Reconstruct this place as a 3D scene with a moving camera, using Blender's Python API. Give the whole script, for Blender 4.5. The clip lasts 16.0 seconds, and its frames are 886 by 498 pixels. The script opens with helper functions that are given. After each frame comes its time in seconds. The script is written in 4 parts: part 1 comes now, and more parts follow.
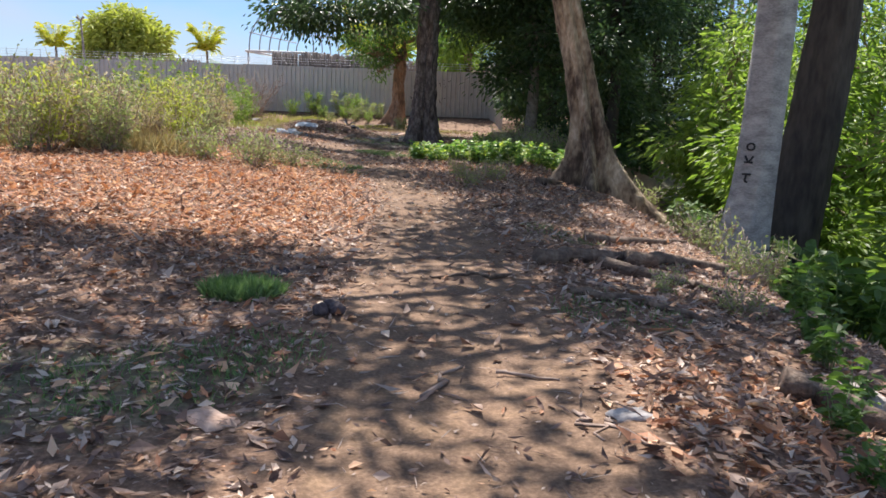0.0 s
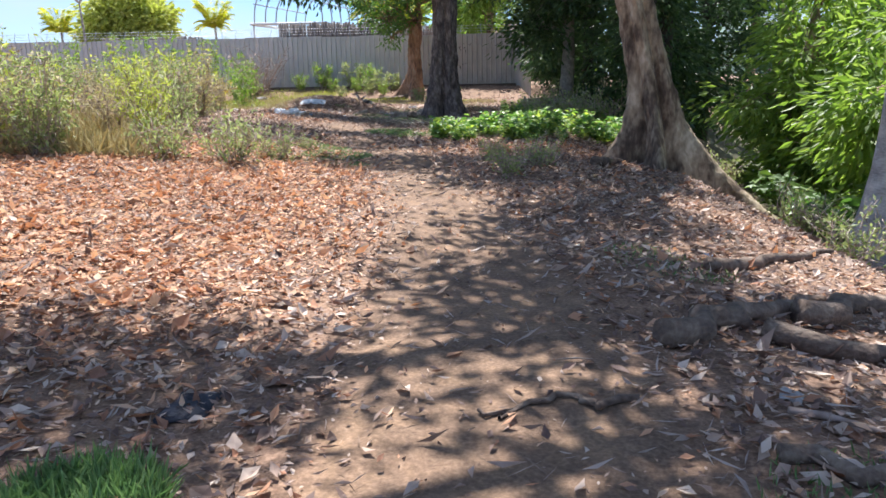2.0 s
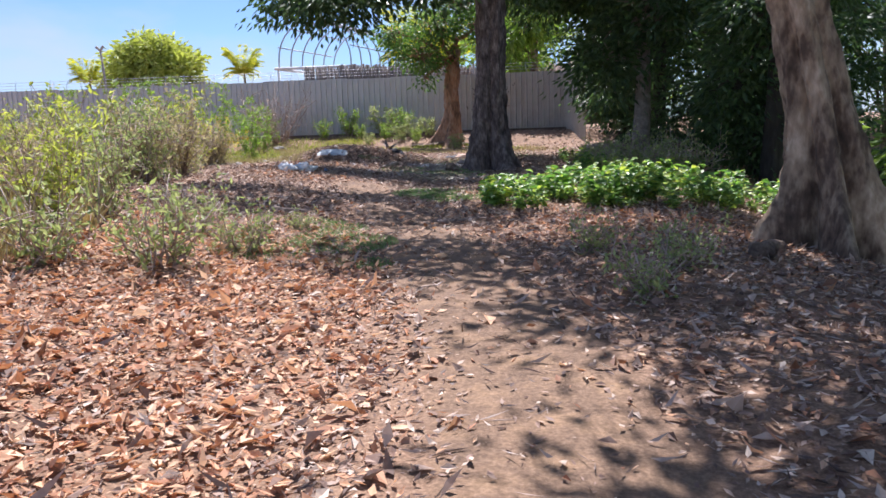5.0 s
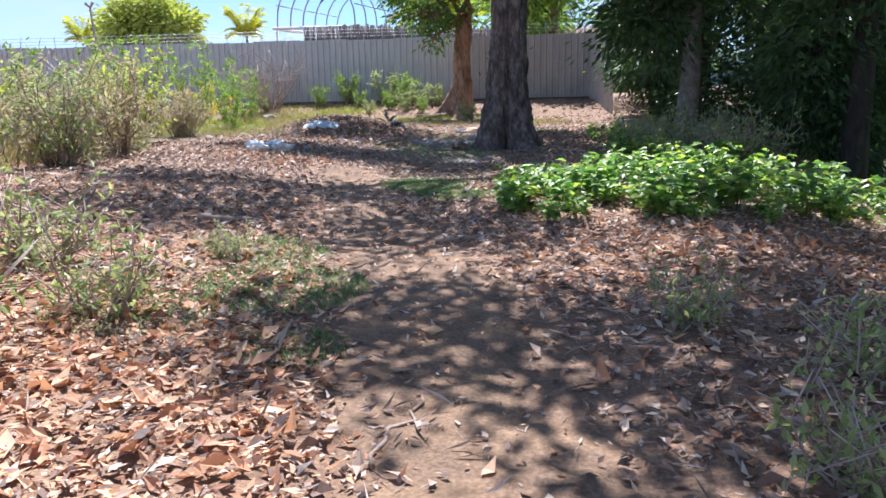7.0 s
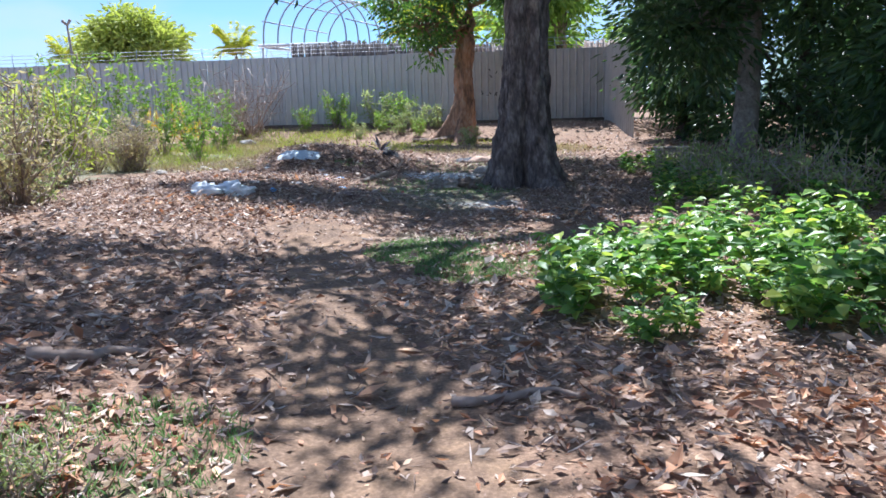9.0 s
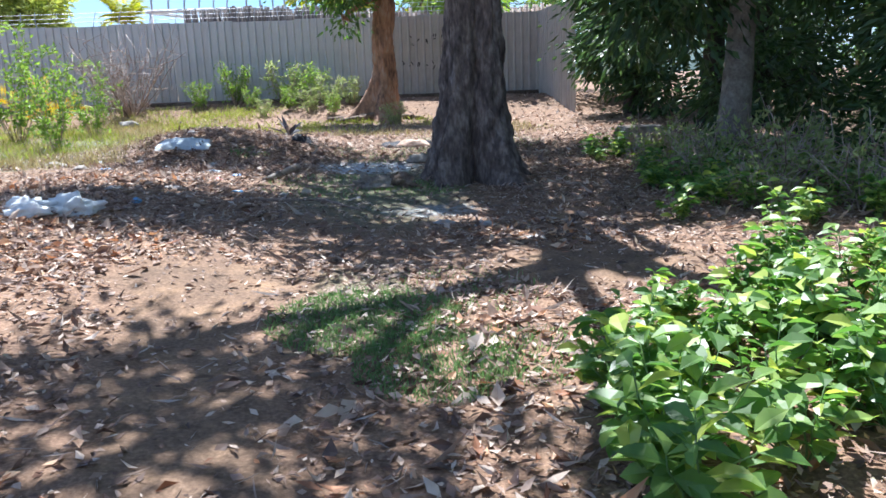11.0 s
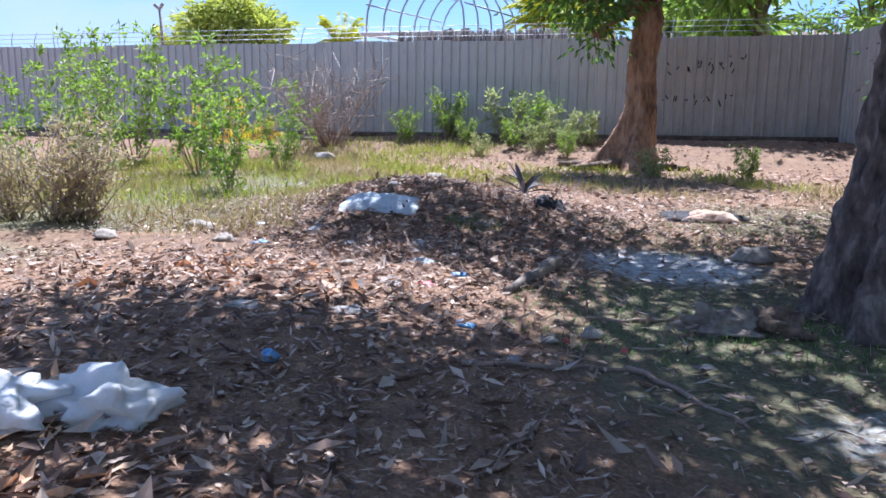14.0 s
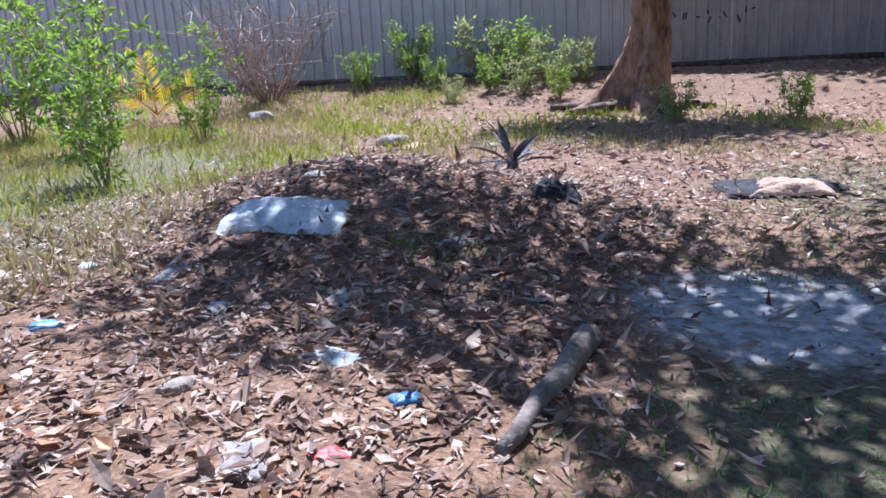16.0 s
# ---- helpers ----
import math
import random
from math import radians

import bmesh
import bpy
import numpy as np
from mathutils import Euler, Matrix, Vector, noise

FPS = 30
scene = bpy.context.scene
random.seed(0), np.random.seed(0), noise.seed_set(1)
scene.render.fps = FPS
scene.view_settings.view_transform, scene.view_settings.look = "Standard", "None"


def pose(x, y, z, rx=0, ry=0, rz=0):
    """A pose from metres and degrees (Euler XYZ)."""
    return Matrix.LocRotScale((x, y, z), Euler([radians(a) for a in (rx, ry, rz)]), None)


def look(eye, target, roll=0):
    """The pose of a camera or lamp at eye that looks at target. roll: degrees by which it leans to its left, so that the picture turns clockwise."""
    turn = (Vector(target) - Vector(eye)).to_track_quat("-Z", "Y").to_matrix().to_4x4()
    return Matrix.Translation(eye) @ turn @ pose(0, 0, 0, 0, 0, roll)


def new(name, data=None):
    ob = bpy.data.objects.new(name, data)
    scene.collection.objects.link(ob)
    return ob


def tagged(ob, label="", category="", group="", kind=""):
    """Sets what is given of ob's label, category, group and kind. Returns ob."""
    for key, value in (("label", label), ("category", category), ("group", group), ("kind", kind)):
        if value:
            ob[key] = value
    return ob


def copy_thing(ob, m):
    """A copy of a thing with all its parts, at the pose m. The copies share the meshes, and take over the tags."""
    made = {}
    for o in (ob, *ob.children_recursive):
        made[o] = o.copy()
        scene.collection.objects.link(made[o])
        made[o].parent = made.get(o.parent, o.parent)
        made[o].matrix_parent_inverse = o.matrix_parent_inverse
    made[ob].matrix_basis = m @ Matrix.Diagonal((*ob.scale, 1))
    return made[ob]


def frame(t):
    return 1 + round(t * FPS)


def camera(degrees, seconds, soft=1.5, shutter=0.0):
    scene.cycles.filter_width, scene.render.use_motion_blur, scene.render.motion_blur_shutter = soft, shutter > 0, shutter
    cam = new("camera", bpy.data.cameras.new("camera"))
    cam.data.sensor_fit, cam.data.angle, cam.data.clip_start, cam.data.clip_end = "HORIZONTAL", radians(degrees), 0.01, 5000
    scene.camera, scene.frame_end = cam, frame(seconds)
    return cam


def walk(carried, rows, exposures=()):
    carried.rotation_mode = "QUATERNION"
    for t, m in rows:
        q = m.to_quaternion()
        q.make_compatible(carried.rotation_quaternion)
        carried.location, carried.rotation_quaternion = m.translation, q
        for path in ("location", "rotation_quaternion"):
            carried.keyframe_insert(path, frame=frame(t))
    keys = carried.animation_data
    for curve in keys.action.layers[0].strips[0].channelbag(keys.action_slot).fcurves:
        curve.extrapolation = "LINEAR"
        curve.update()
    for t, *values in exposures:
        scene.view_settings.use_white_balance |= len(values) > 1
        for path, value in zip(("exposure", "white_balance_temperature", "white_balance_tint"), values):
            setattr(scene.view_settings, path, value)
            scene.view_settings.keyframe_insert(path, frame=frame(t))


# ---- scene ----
cam = camera(61.9, 16.0, soft=1.6)
PATH = [
    (0, (-0.012, -0.034, 1.405), (-0.008, 1.939, 1.08), 2.1),
    (0.5, (-0.048, 0.727, 1.417), (-0.045, 2.7, 1.085), 2.0),
    (1, (-0.097, 1.514, 1.437), (-0.122, 3.484, 1.092), 1.1),
    (1.5, (-0.154, 2.268, 1.464), (-0.202, 4.225, 1.056), -0.6),
    (2, (-0.141, 3.061, 1.499), (-0.207, 5.017, 1.088), -1.0),
    (2.5, (-0.221, 3.815, 1.526), (-0.292, 5.774, 1.132), -1.0),
    (3, (-0.191, 4.583, 1.564), (-0.255, 6.548, 1.198), -1.6),
    (3.5, (-0.339, 5.308, 1.551), (-0.401, 7.273, 1.187), -1.7),
    (4, (-0.401, 6.07, 1.531), (-0.482, 8.035, 1.17), -1.9),
    (4.5, (-0.561, 6.826, 1.552), (-0.684, 8.789, 1.19), -2.0),
    (5, (-0.614, 7.56, 1.586), (-0.769, 9.533, 1.292), -1.8),
    (7.5, (-0.822, 11.217, 1.759), (-1.01, 13.169, 1.366), -0.8),
    (8, (-0.902, 11.911, 1.804), (-1.095, 13.865, 1.426), -0.2),
    (8.5, (-0.93, 12.723, 1.868), (-1.139, 14.683, 1.525), -0.2),
    (9, (-1.13, 13.53, 1.881), (-1.301, 15.495, 1.545), -1.4),
    (11.5, (-1.731, 17.006, 2.002), (-1.661, 18.959, 1.577), -1.8),
    (12, (-1.994, 17.776, 2.019), (-1.987, 19.733, 1.607), -0.3),
    (12.5, (-2.193, 18.526, 2.056), (-2.436, 20.466, 1.636), -1.3),
    (13, (-2.468, 19.282, 2.069), (-2.879, 21.215, 1.76), 4.6),
    (13.5, (-2.673, 19.973, 2.102), (-3.013, 21.912, 1.75), 1.3),
    (14, (-2.87, 20.731, 2.128), (-3.308, 22.654, 1.799), 0.6),
    (14.5, (-2.975, 21.486, 2.165), (-3.365, 23.419, 1.836), -4.0),
    (15, (-3.093, 22.273, 2.193), (-3.488, 24.203, 1.847), -2.4),
    (15.5, (-3.218, 22.993, 2.243), (-3.613, 24.887, 1.732), -2.5),
    (16, (-3.285, 23.764, 2.236), (-3.684, 25.66, 1.742), -3.1),
]
walk(cam, [(t, look(eye, target, roll)) for t, eye, target, roll in PATH],
     [(0, .95, 6450, 13), (1, 1.2, 6400, 14), (2, 1.25, 6050, 11), (3.5, 1.25, 5950, 15), (4.2, 1.2, 5950, 17), (5, 1.0, 5950, 18), (7.5, 1.3, 5600, 12), (8.2, 1.3, 5450, 11), (9, 1.2, 5400, 10), (11.5, 1.4, 5600, 8),
      (12.5, 1.35, 5600, 14), (13.5, 1.2, 5500, 16), (14.5, 1.2, 5450, 16), (15.2, 1.1, 5400, 16), (16, 1.0, 5300, 18)])

# ---------------------------------------------------------------- light
SUN_EL, SUN_AZ = radians(60), radians(-7)      # high, ahead of the walk and a little to its left
world = bpy.data.worlds.new("sky")
scene.world = world
world.use_nodes = True
wn, wl = world.node_tree.nodes, world.node_tree.links
sky = wn.new("ShaderNodeTexSky")
sky.sky_type, sky.sun_disc = "NISHITA", False
sky.sun_elevation, sky.sun_rotation = SUN_EL, SUN_AZ
sky.air_density, sky.dust_density, sky.ozone_density = 1.0, 0.3, 3.0
tc = wn.new("ShaderNodeTexCoord")
cloud = wn.new("ShaderNodeTexNoise")
cloud.inputs["Scale"].default_value, cloud.inputs["Detail"].default_value = 3.2, 6
ramp = wn.new("ShaderNodeValToRGB")
ramp.color_ramp.elements[0].position, ramp.color_ramp.elements[1].position = 0.42, 0.74
cm = wn.new("ShaderNodeMix")
cm.data_type = "RGBA"
cm.inputs[7].default_value = (4.4, 5.0, 5.9, 1)
mp = wn.new("ShaderNodeMapping")
mp.inputs["Scale"].default_value = (1, 1, 2.6)
wl.new(tc.outputs["Generated"], mp.inputs["Vector"])
wl.new(mp.outputs[0], cloud.inputs["Vector"])
wl.new(cloud.outputs[0], ramp.inputs[0])
wl.new(ramp.outputs[0], cm.inputs[0])
tint = wn.new("ShaderNodeMix")
tint.data_type, tint.blend_type = "RGBA", "MULTIPLY"
tint.inputs[0].default_value, tint.inputs[7].default_value = 1.0, (.68, .78, .92, 1)
wl.new(sky.outputs[0], tint.inputs[6])
wl.new(tint.outputs[2], cm.inputs[6])
wl.new(cm.outputs[2], wn["Background"].inputs[0])
wn["Background"].inputs[1].default_value = 0.078
sun = new("sun", bpy.data.lights.new("sun", "SUN"))
sun.data.energy, sun.data.angle, sun.data.color = 5.0, radians(0.53), (1.0, 0.94, 0.86)
toward = Vector((math.sin(SUN_AZ) * math.cos(SUN_EL), math.cos(SUN_AZ) * math.cos(SUN_EL), math.sin(SUN_EL)))
sun.matrix_world = look(toward * 80, (0, 0, 0))

# ---------------------------------------------------------------- materials


def material(name, colors, rough=0.9, scale=4.0, stretch=(1, 1, 1), bump=0.3, bump_scale=30.0, island=0.0, metal=0.0,
             translucent=0.0, detail=6.0, fine=0.35, space="Object"):
    """Noise-mixed colours at two scales with relief. island: how far each loose piece differs in tone."""
    m = bpy.data.materials.new(name)
    m.use_nodes = True
    n, l = m.node_tree.nodes, m.node_tree.links
    bsdf = n["Principled BSDF"]
    bsdf.inputs["Roughness"].default_value, bsdf.inputs["Metallic"].default_value = rough, metal
    co = n.new("ShaderNodeTexCoord")
    mpg = n.new("ShaderNodeMapping")
    mpg.inputs["Scale"].default_value = stretch
    l.new(co.outputs[space], mpg.inputs["Vector"])
    big = n.new("ShaderNodeTexNoise")
    big.inputs["Scale"].default_value, big.inputs["Detail"].default_value = scale, detail
    small = n.new("ShaderNodeTexNoise")
    small.inputs["Scale"].default_value, small.inputs["Detail"].default_value = bump_scale, 5
    for t in (big, small):
        l.new(mpg.outputs[0], t.inputs["Vector"])
    mixv = n.new("ShaderNodeMix")
    mixv.inputs[0].default_value = fine
    l.new(big.outputs[0], mixv.inputs[2])
    l.new(small.outputs[0], mixv.inputs[3])
    fac = mixv.outputs[0]
    if island:
        geo = n.new("ShaderNodeNewGeometry")
        mi = n.new("ShaderNodeMix")
        mi.inputs[0].default_value = island
        l.new(fac, mi.inputs[2])
        l.new(geo.outputs["Random Per Island"], mi.inputs[3])
        fac = mi.outputs[0]
    r = n.new("ShaderNodeValToRGB")
    lo, hi = (0.1, 0.9) if island > 0.5 else (0.32, 0.68)
    el = r.color_ramp.elements
    while len(el) < len(colors):
        el.new(0.5)
    for i, c in enumerate(colors):
        el[i].position = lo + (hi - lo) * i / max(1, len(colors) - 1)
        el[i].color = (*c, 1)
    l.new(fac, r.inputs[0])
    l.new(r.outputs[0], bsdf.inputs["Base Color"])
    if bump:
        b = n.new("ShaderNodeBump")
        b.inputs["Strength"].default_value, b.inputs["Distance"].default_value = bump, 0.03
        l.new(small.outputs[0], b.inputs["Height"])
        l.new(b.outputs[0], bsdf.inputs["Normal"])
    if translucent:
        tr = n.new("ShaderNodeBsdfTranslucent")
        hs = n.new("ShaderNodeHueSaturation")
        hs.inputs["Value"].default_value, hs.inputs["Saturation"].default_value = 1.7, 1.15
        l.new(r.outputs[0], hs.inputs["Color"])
        l.new(hs.outputs[0], tr.inputs["Color"])
        ms = n.new("ShaderNodeMixShader")
        ms.inputs[0].default_value = translucent
        l.new(bsdf.outputs[0], ms.inputs[1])
        l.new(tr.outputs[0], ms.inputs[2])
        l.new(ms.outputs[0], n["Material Output"].inputs["Surface"])
    return m


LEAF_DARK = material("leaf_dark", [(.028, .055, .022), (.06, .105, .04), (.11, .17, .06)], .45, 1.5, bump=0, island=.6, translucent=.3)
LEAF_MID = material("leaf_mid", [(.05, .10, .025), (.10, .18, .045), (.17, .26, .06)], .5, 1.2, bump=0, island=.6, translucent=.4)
# paler greens: sunlight is put into the leaf colour
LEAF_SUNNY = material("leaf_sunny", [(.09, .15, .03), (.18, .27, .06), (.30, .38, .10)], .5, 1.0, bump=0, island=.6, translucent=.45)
LEAF_BROAD = material("leaf_broad", [(.05, .11, .03), (.12, .23, .055), (.26, .38, .10), (.46, .52, .12)], .42, 3, bump=0, island=.7, translucent=.4)
LEAF_GREY = material("leaf_grey_green", [(.15, .20, .07), (.28, .33, .13), (.42, .45, .22)], .6, 1.5, bump=0, island=.6, translucent=.35)
LEAF_YELLOW = material("leaf_yellow", [(.45, .30, .04), (.6, .45, .06), (.5, .5, .1)], .55, 2, bump=0, island=.5, translucent=.4)
LEAF_PALM = material("leaf_palm", [(.2, .26, .03), (.4, .42, .05), (.5, .48, .08)], .5, 1, bump=0, island=.5, translucent=.4)
GRASS = material("grass", [(.09, .16, .06), (.16, .26, .10), (.27, .36, .16)], .6, 2, bump=0, island=.6, translucent=.35)
DRY_GRASS = material("dry_grass", [(.26, .22, .11), (.42, .36, .19), (.5, .46, .3)], .8, 2, bump=0, island=.6, translucent=.3)
DRY_TWIG = material("dry_twig", [(.22, .15, .11), (.38, .29, .24), (.5, .42, .37)], .85, 8, bump=.2, island=.4)
# orange leaves, raised in tone so that the colour carries sunlight
LITTER_WARM = material("litter_warm", [(.13, .062, .038), (.42, .205, .115), (.61, .355, .21), (.74, .55, .38)], .75, 20, bump=.15, island=.75, translucent=.18)
LITTER_DULL = material("litter_dull", [(.06, .036, .03), (.22, .135, .10), (.42, .30, .23), (.66, .55, .45)], .65, 20, bump=.15, island=.75, translucent=.1)
BARK_DARK = material("bark_dark", [(.03, .023, .021), (.14, .108, .098), (.35, .29, .26)], .95, 9, (1, 1, .42), 1.0, 26)
# palest tone is raised to stand for sunlight on the buttress, spread by noise
BARK_BROWN = material("bark_brown", [(.03, .021, .016), (.14, .095, .065), (.42, .32, .22), (.72, .60, .45)], .9, 2.4, (1, 1, .42), .9, 14)
BARK_RED = material("bark_red", [(.07, .045, .035), (.24, .14, .09), (.40, .23, .14), (.40, .33, .27)], .9, 4, (1, 1, .3), .8, 16)
BARK_PALE = material("bark_pale", [(.16, .155, .15), (.34, .33, .32), (.52, .51, .49)], .85, 3, (1, 1, 2.2), .35, 22)
# near-black bark: the shade these trunks stand in is part of the colour
BARK_SHADE = material("bark_shaded", [(.025, .02, .018), (.06, .05, .042), (.10, .085, .07)], .95, 4, (1, 1, .3), .8, 14)
WOOD_GREY = material("wood_grey", [(.12, .095, .08), (.26, .22, .19), (.4, .36, .31)], .9, 7, (1, 1, 1), .6, 30)
ROOT = material("root_brown", [(.06, .042, .033), (.15, .105, .078), (.26, .20, .15)], .9, 9, bump=.6, bump_scale=35)
STEEL = material("fence_steel", [(.44, .43, .42), (.53, .52, .51), (.60, .59, .57)], .55, .8, (1, 1, .35), .08, 9, metal=.15)
# darker copy of the steel: shade at the fence's right end is in the colour
STEEL_SHADE = material("fence_steel_shaded", [(.29, .28, .265), (.41, .39, .37), (.50, .475, .45)], .6, 1.2, (1, 1, .4), .1, 9, metal=.1)
STONE = material("stone", [(.22, .19, .16), (.36, .32, .28), (.5, .46, .42)], .95, 6, bump=.7, bump_scale=25)
PLASTER = material("white_plaster", [(.62, .62, .6), (.72, .72, .7), (.8, .8, .79)], .85, .6, bump=.1, bump_scale=6)
PLASTIC = material("white_plastic", [(.62, .65, .68), (.76, .78, .8), (.86, .87, .88)], .45, 6, bump=.5, bump_scale=18, translucent=.15)
DIRTY = material("dirty_paper", [(.22, .20, .19), (.36, .34, .33), (.52, .50, .48)], .8, 9, bump=.4, bump_scale=30)
CLOTH_PALE = material("pale_blue_cloth", [(.42, .48, .53), (.55, .61, .66), (.68, .72, .75)], .9, 9, bump=.5, bump_scale=40)
CLOTH_TAN = material("tan_cloth", [(.42, .27, .19), (.55, .38, .29), (.64, .48, .38)], .9, 8, bump=.5, bump_scale=40)
CLOTH_BLACK = material("black_cloth", [(.012, .012, .016), (.03, .03, .04), (.06, .06, .075)], .85, 9, bump=.5, bump_scale=40)
BLUE = material("blue_plastic", [(.05, .16, .42), (.12, .32, .62), (.3, .52, .75)], .4, 9, bump=.3, bump_scale=30)
RED = material("red_plastic", [(.4, .04, .06), (.55, .1, .1), (.6, .2, .2)], .5, 9, bump=.2)
SPIKE = material("spike_leaf", [(.06, .06, .08), (.13, .13, .16), (.25, .25, .28)], .55, 6, bump=.3, island=.5)
ROOF = material("grey_roof", [(.30, .26, .25), (.4, .35, .33), (.5, .45, .43)], .8, .7, bump=.2, bump_scale=5)
THATCH = material("dark_thatch", [(.05, .045, .045), (.12, .105, .10), (.22, .19, .175)], .95, 3, (3, 1, .3), .6, 14)
PAINT_BLACK = material("black_paint", [(.012, .012, .014), (.03, .03, .035)], .6, 8, bump=0)
PAINT_WHITE = material("white_chalk", [(.5, .5, .52), (.62, .62, .64)], .8, 8, bump=0)
COCO = material("dark_husk", [(.03, .022, .025), (.08, .06, .065), (.14, .11, .11)], .8, 12, bump=.5, bump_scale=40)
HOOP = material("hoop_pipe", [(.36, .38, .42), (.46, .48, .52)], .5, 3, bump=0, metal=.3)
LEAF_FAR = material("leaf_olive", [(.20, .24, .05), (.34, .38, .09), (.46, .48, .15)], .6, 1, bump=0, island=.6, translucent=.4)
HILL = material("far_wood", [(.10, .15, .15), (.16, .22, .20), (.2, .27, .24)], .9, .05, bump=0)


def ground_material():
    m = bpy.data.materials.new("earth")
    m.use_nodes = True
    n, l = m.node_tree.nodes, m.node_tree.links
    bsdf = n["Principled BSDF"]
    bsdf.inputs["Roughness"].default_value = .95
    co = n.new("ShaderNodeTexCoord")

    def tex(scale, detail=8, rough=.6):
        t = n.new("ShaderNodeTexNoise")
        t.inputs["Scale"].default_value, t.inputs["Detail"].default_value, t.inputs["Roughness"].default_value = scale, detail, rough
        l.new(co.outputs["Object"], t.inputs["Vector"])
        return t.outputs[0]

    def ramp_of(fac, colors, lo=.3, hi=.7):
        r = n.new("ShaderNodeValToRGB")
        while len(r.color_ramp.elements) < len(colors):
            r.color_ramp.elements.new(.5)
        for i, c in enumerate(colors):
            r.color_ramp.elements[i].position = lo + (hi - lo) * i / (len(colors) - 1)
            r.color_ramp.elements[i].color = (*c, 1)
        l.new(fac, r.inputs[0])
        return r.outputs[0]

    def mix(fac, a, b):
        x = n.new("ShaderNodeMix")
        x.data_type = "RGBA"
        l.new(fac, x.inputs[0])
        l.new(a, x.inputs[6])
        l.new(b, x.inputs[7])
        return x.outputs[2]

    def wobble(sock, amount=1.2):
        """A mask broken up by noise at its rim."""
        a = n.new("ShaderNodeMath")
        a.operation = "MULTIPLY_ADD"
        a.inputs[1].default_value = amount
        l.new(tex(7, 9, .7), a.inputs[0])
        l.new(sock, a.inputs[2])
        r = n.new("ShaderNodeMapRange")
        r.inputs[1].default_value, r.inputs[2].default_value = .5 * amount + .28, .5 * amount + .72
        l.new(a.outputs[0], r.inputs[0])
        return r.outputs[0]

    att = n.new("ShaderNodeVertexColor")
    att.layer_name = "soil"
    sep = n.new("ShaderNodeSeparateColor")
    l.new(att.outputs[0], sep.inputs[0])
    base = ramp_of(tex(5), [(.11, .064, .042), (.24, .14, .086), (.37, .235, .145)])
    speck = ramp_of(tex(46, 4), [(.06, .038, .027), (.24, .15, .10), (.45, .31, .21)], .38, .66)
    half = n.new("ShaderNodeValue")
    half.outputs[0].default_value = .45
    litter = mix(half.outputs[0], base, speck)
    path = ramp_of(tex(3.2, 10, .7), [(.095, .06, .038), (.185, .115, .07), (.37, .235, .13)])
    few = n.new("ShaderNodeValue")
    few.outputs[0].default_value = .3
    path = mix(few.outputs[0], path, speck)
    ash = ramp_of(tex(14), [(.24, .24, .25), (.46, .47, .49), (.70, .71, .73)])
    green = ramp_of(tex(30, 6), [(.065, .06, .042), (.135, .135, .075), (.26, .235, .14)])
    c = mix(wobble(sep.outputs[2]), litter, green)
    c = mix(wobble(sep.outputs[0]), c, path)
    c = mix(wobble(sep.outputs[1], 1.1), c, ash)
    l.new(c, bsdf.inputs["Base Color"])
    b = n.new("ShaderNodeBump")
    b.inputs["Strength"].default_value, b.inputs["Distance"].default_value = .55, .03
    l.new(tex(24, 8, .7), b.inputs["Height"])
    l.new(b.outputs[0], bsdf.inputs["Normal"])
    return m


# ---------------------------------------------------------------- the lie of the land
def smooth(a, b, x):
    t = np.clip((np.asarray(x, float) - a) / (b - a), 0, 1)
    return t * t * (3 - 2 * t)


RIDGE = np.array([(-300, -2), (-60, -.3), (-5, 0), (0, .08), (7, .17), (10, .29), (13, .42), (16.5, .52), (20, .6), (25, .75), (29, .95),
                  (33, 1.15), (36.5, 1.3), (39.4, 1.82), (43, 1.95), (90, 3.2), (900, 9)])
EDGE = np.array([(-10, 1.2), (4, 1.3), (10, 1.2), (16, 1.2), (19, 2.0), (26, 3.6), (34, 5.0), (39, 9), (45, 40)])
TRACK = np.array([(-4, .1, .7), (2.5, .15, .68), (4.3, .1, .72), (6.7, -.05, .68), (9.5, -.2, .55), (12, -.6, .46), (14.4, -1.1, .6), (16.2, -1.6, .58), (18.4, -2.3, .42), (20.5, -3.0, .36), (23, -3.6, .3)])


def ground_z(x, y):
    x, y = np.asarray(x, float), np.asarray(y, float)
    z = np.interp(y, RIDGE[:, 0], RIDGE[:, 1])
    z = z + smooth(-1.5, -6, x) * .38 * smooth(34, 22, y) * smooth(-30, 5, y)
    d = np.maximum(0, x - np.interp(y, EDGE[:, 0], EDGE[:, 1]))
    z = z - np.minimum(2.6, .18 * d + .3 * np.maximum(0, d - 2.2))
    z = z + .42 * smooth(1, 0, np.hypot((x + 5.0) / 2.7, (y - 29.3) / 2.2))
    z = z + .03 * np.sin(x * 2.1 + y * .7) * np.sin(y * 1.7 - x * .6) * smooth(60, 40, np.hypot(x, y - 20))
    return z


def gz(x, y):
    return float(ground_z(x, y))


def path_mask(x, y):
    c, w = np.interp(y, TRACK[:, 0], TRACK[:, 1]), np.interp(y, TRACK[:, 0], TRACK[:, 2])
    return smooth(w + .42, w - .3, np.abs(x - c)) * smooth(25, 20, y) * (1 - .2 * smooth(14.5, 18, y))


def spot(x, y, cx, cy, rx, ry):
    return smooth(1.25, .35, np.hypot((x - cx) / rx, (y - cy) / ry))


def ash_mask(x, y):
    return np.maximum(.8 * spot(x, y, -2.35, 27.6, 1.0, .85), .45 * spot(x, y, -1.4, 24.3, .8, .6))


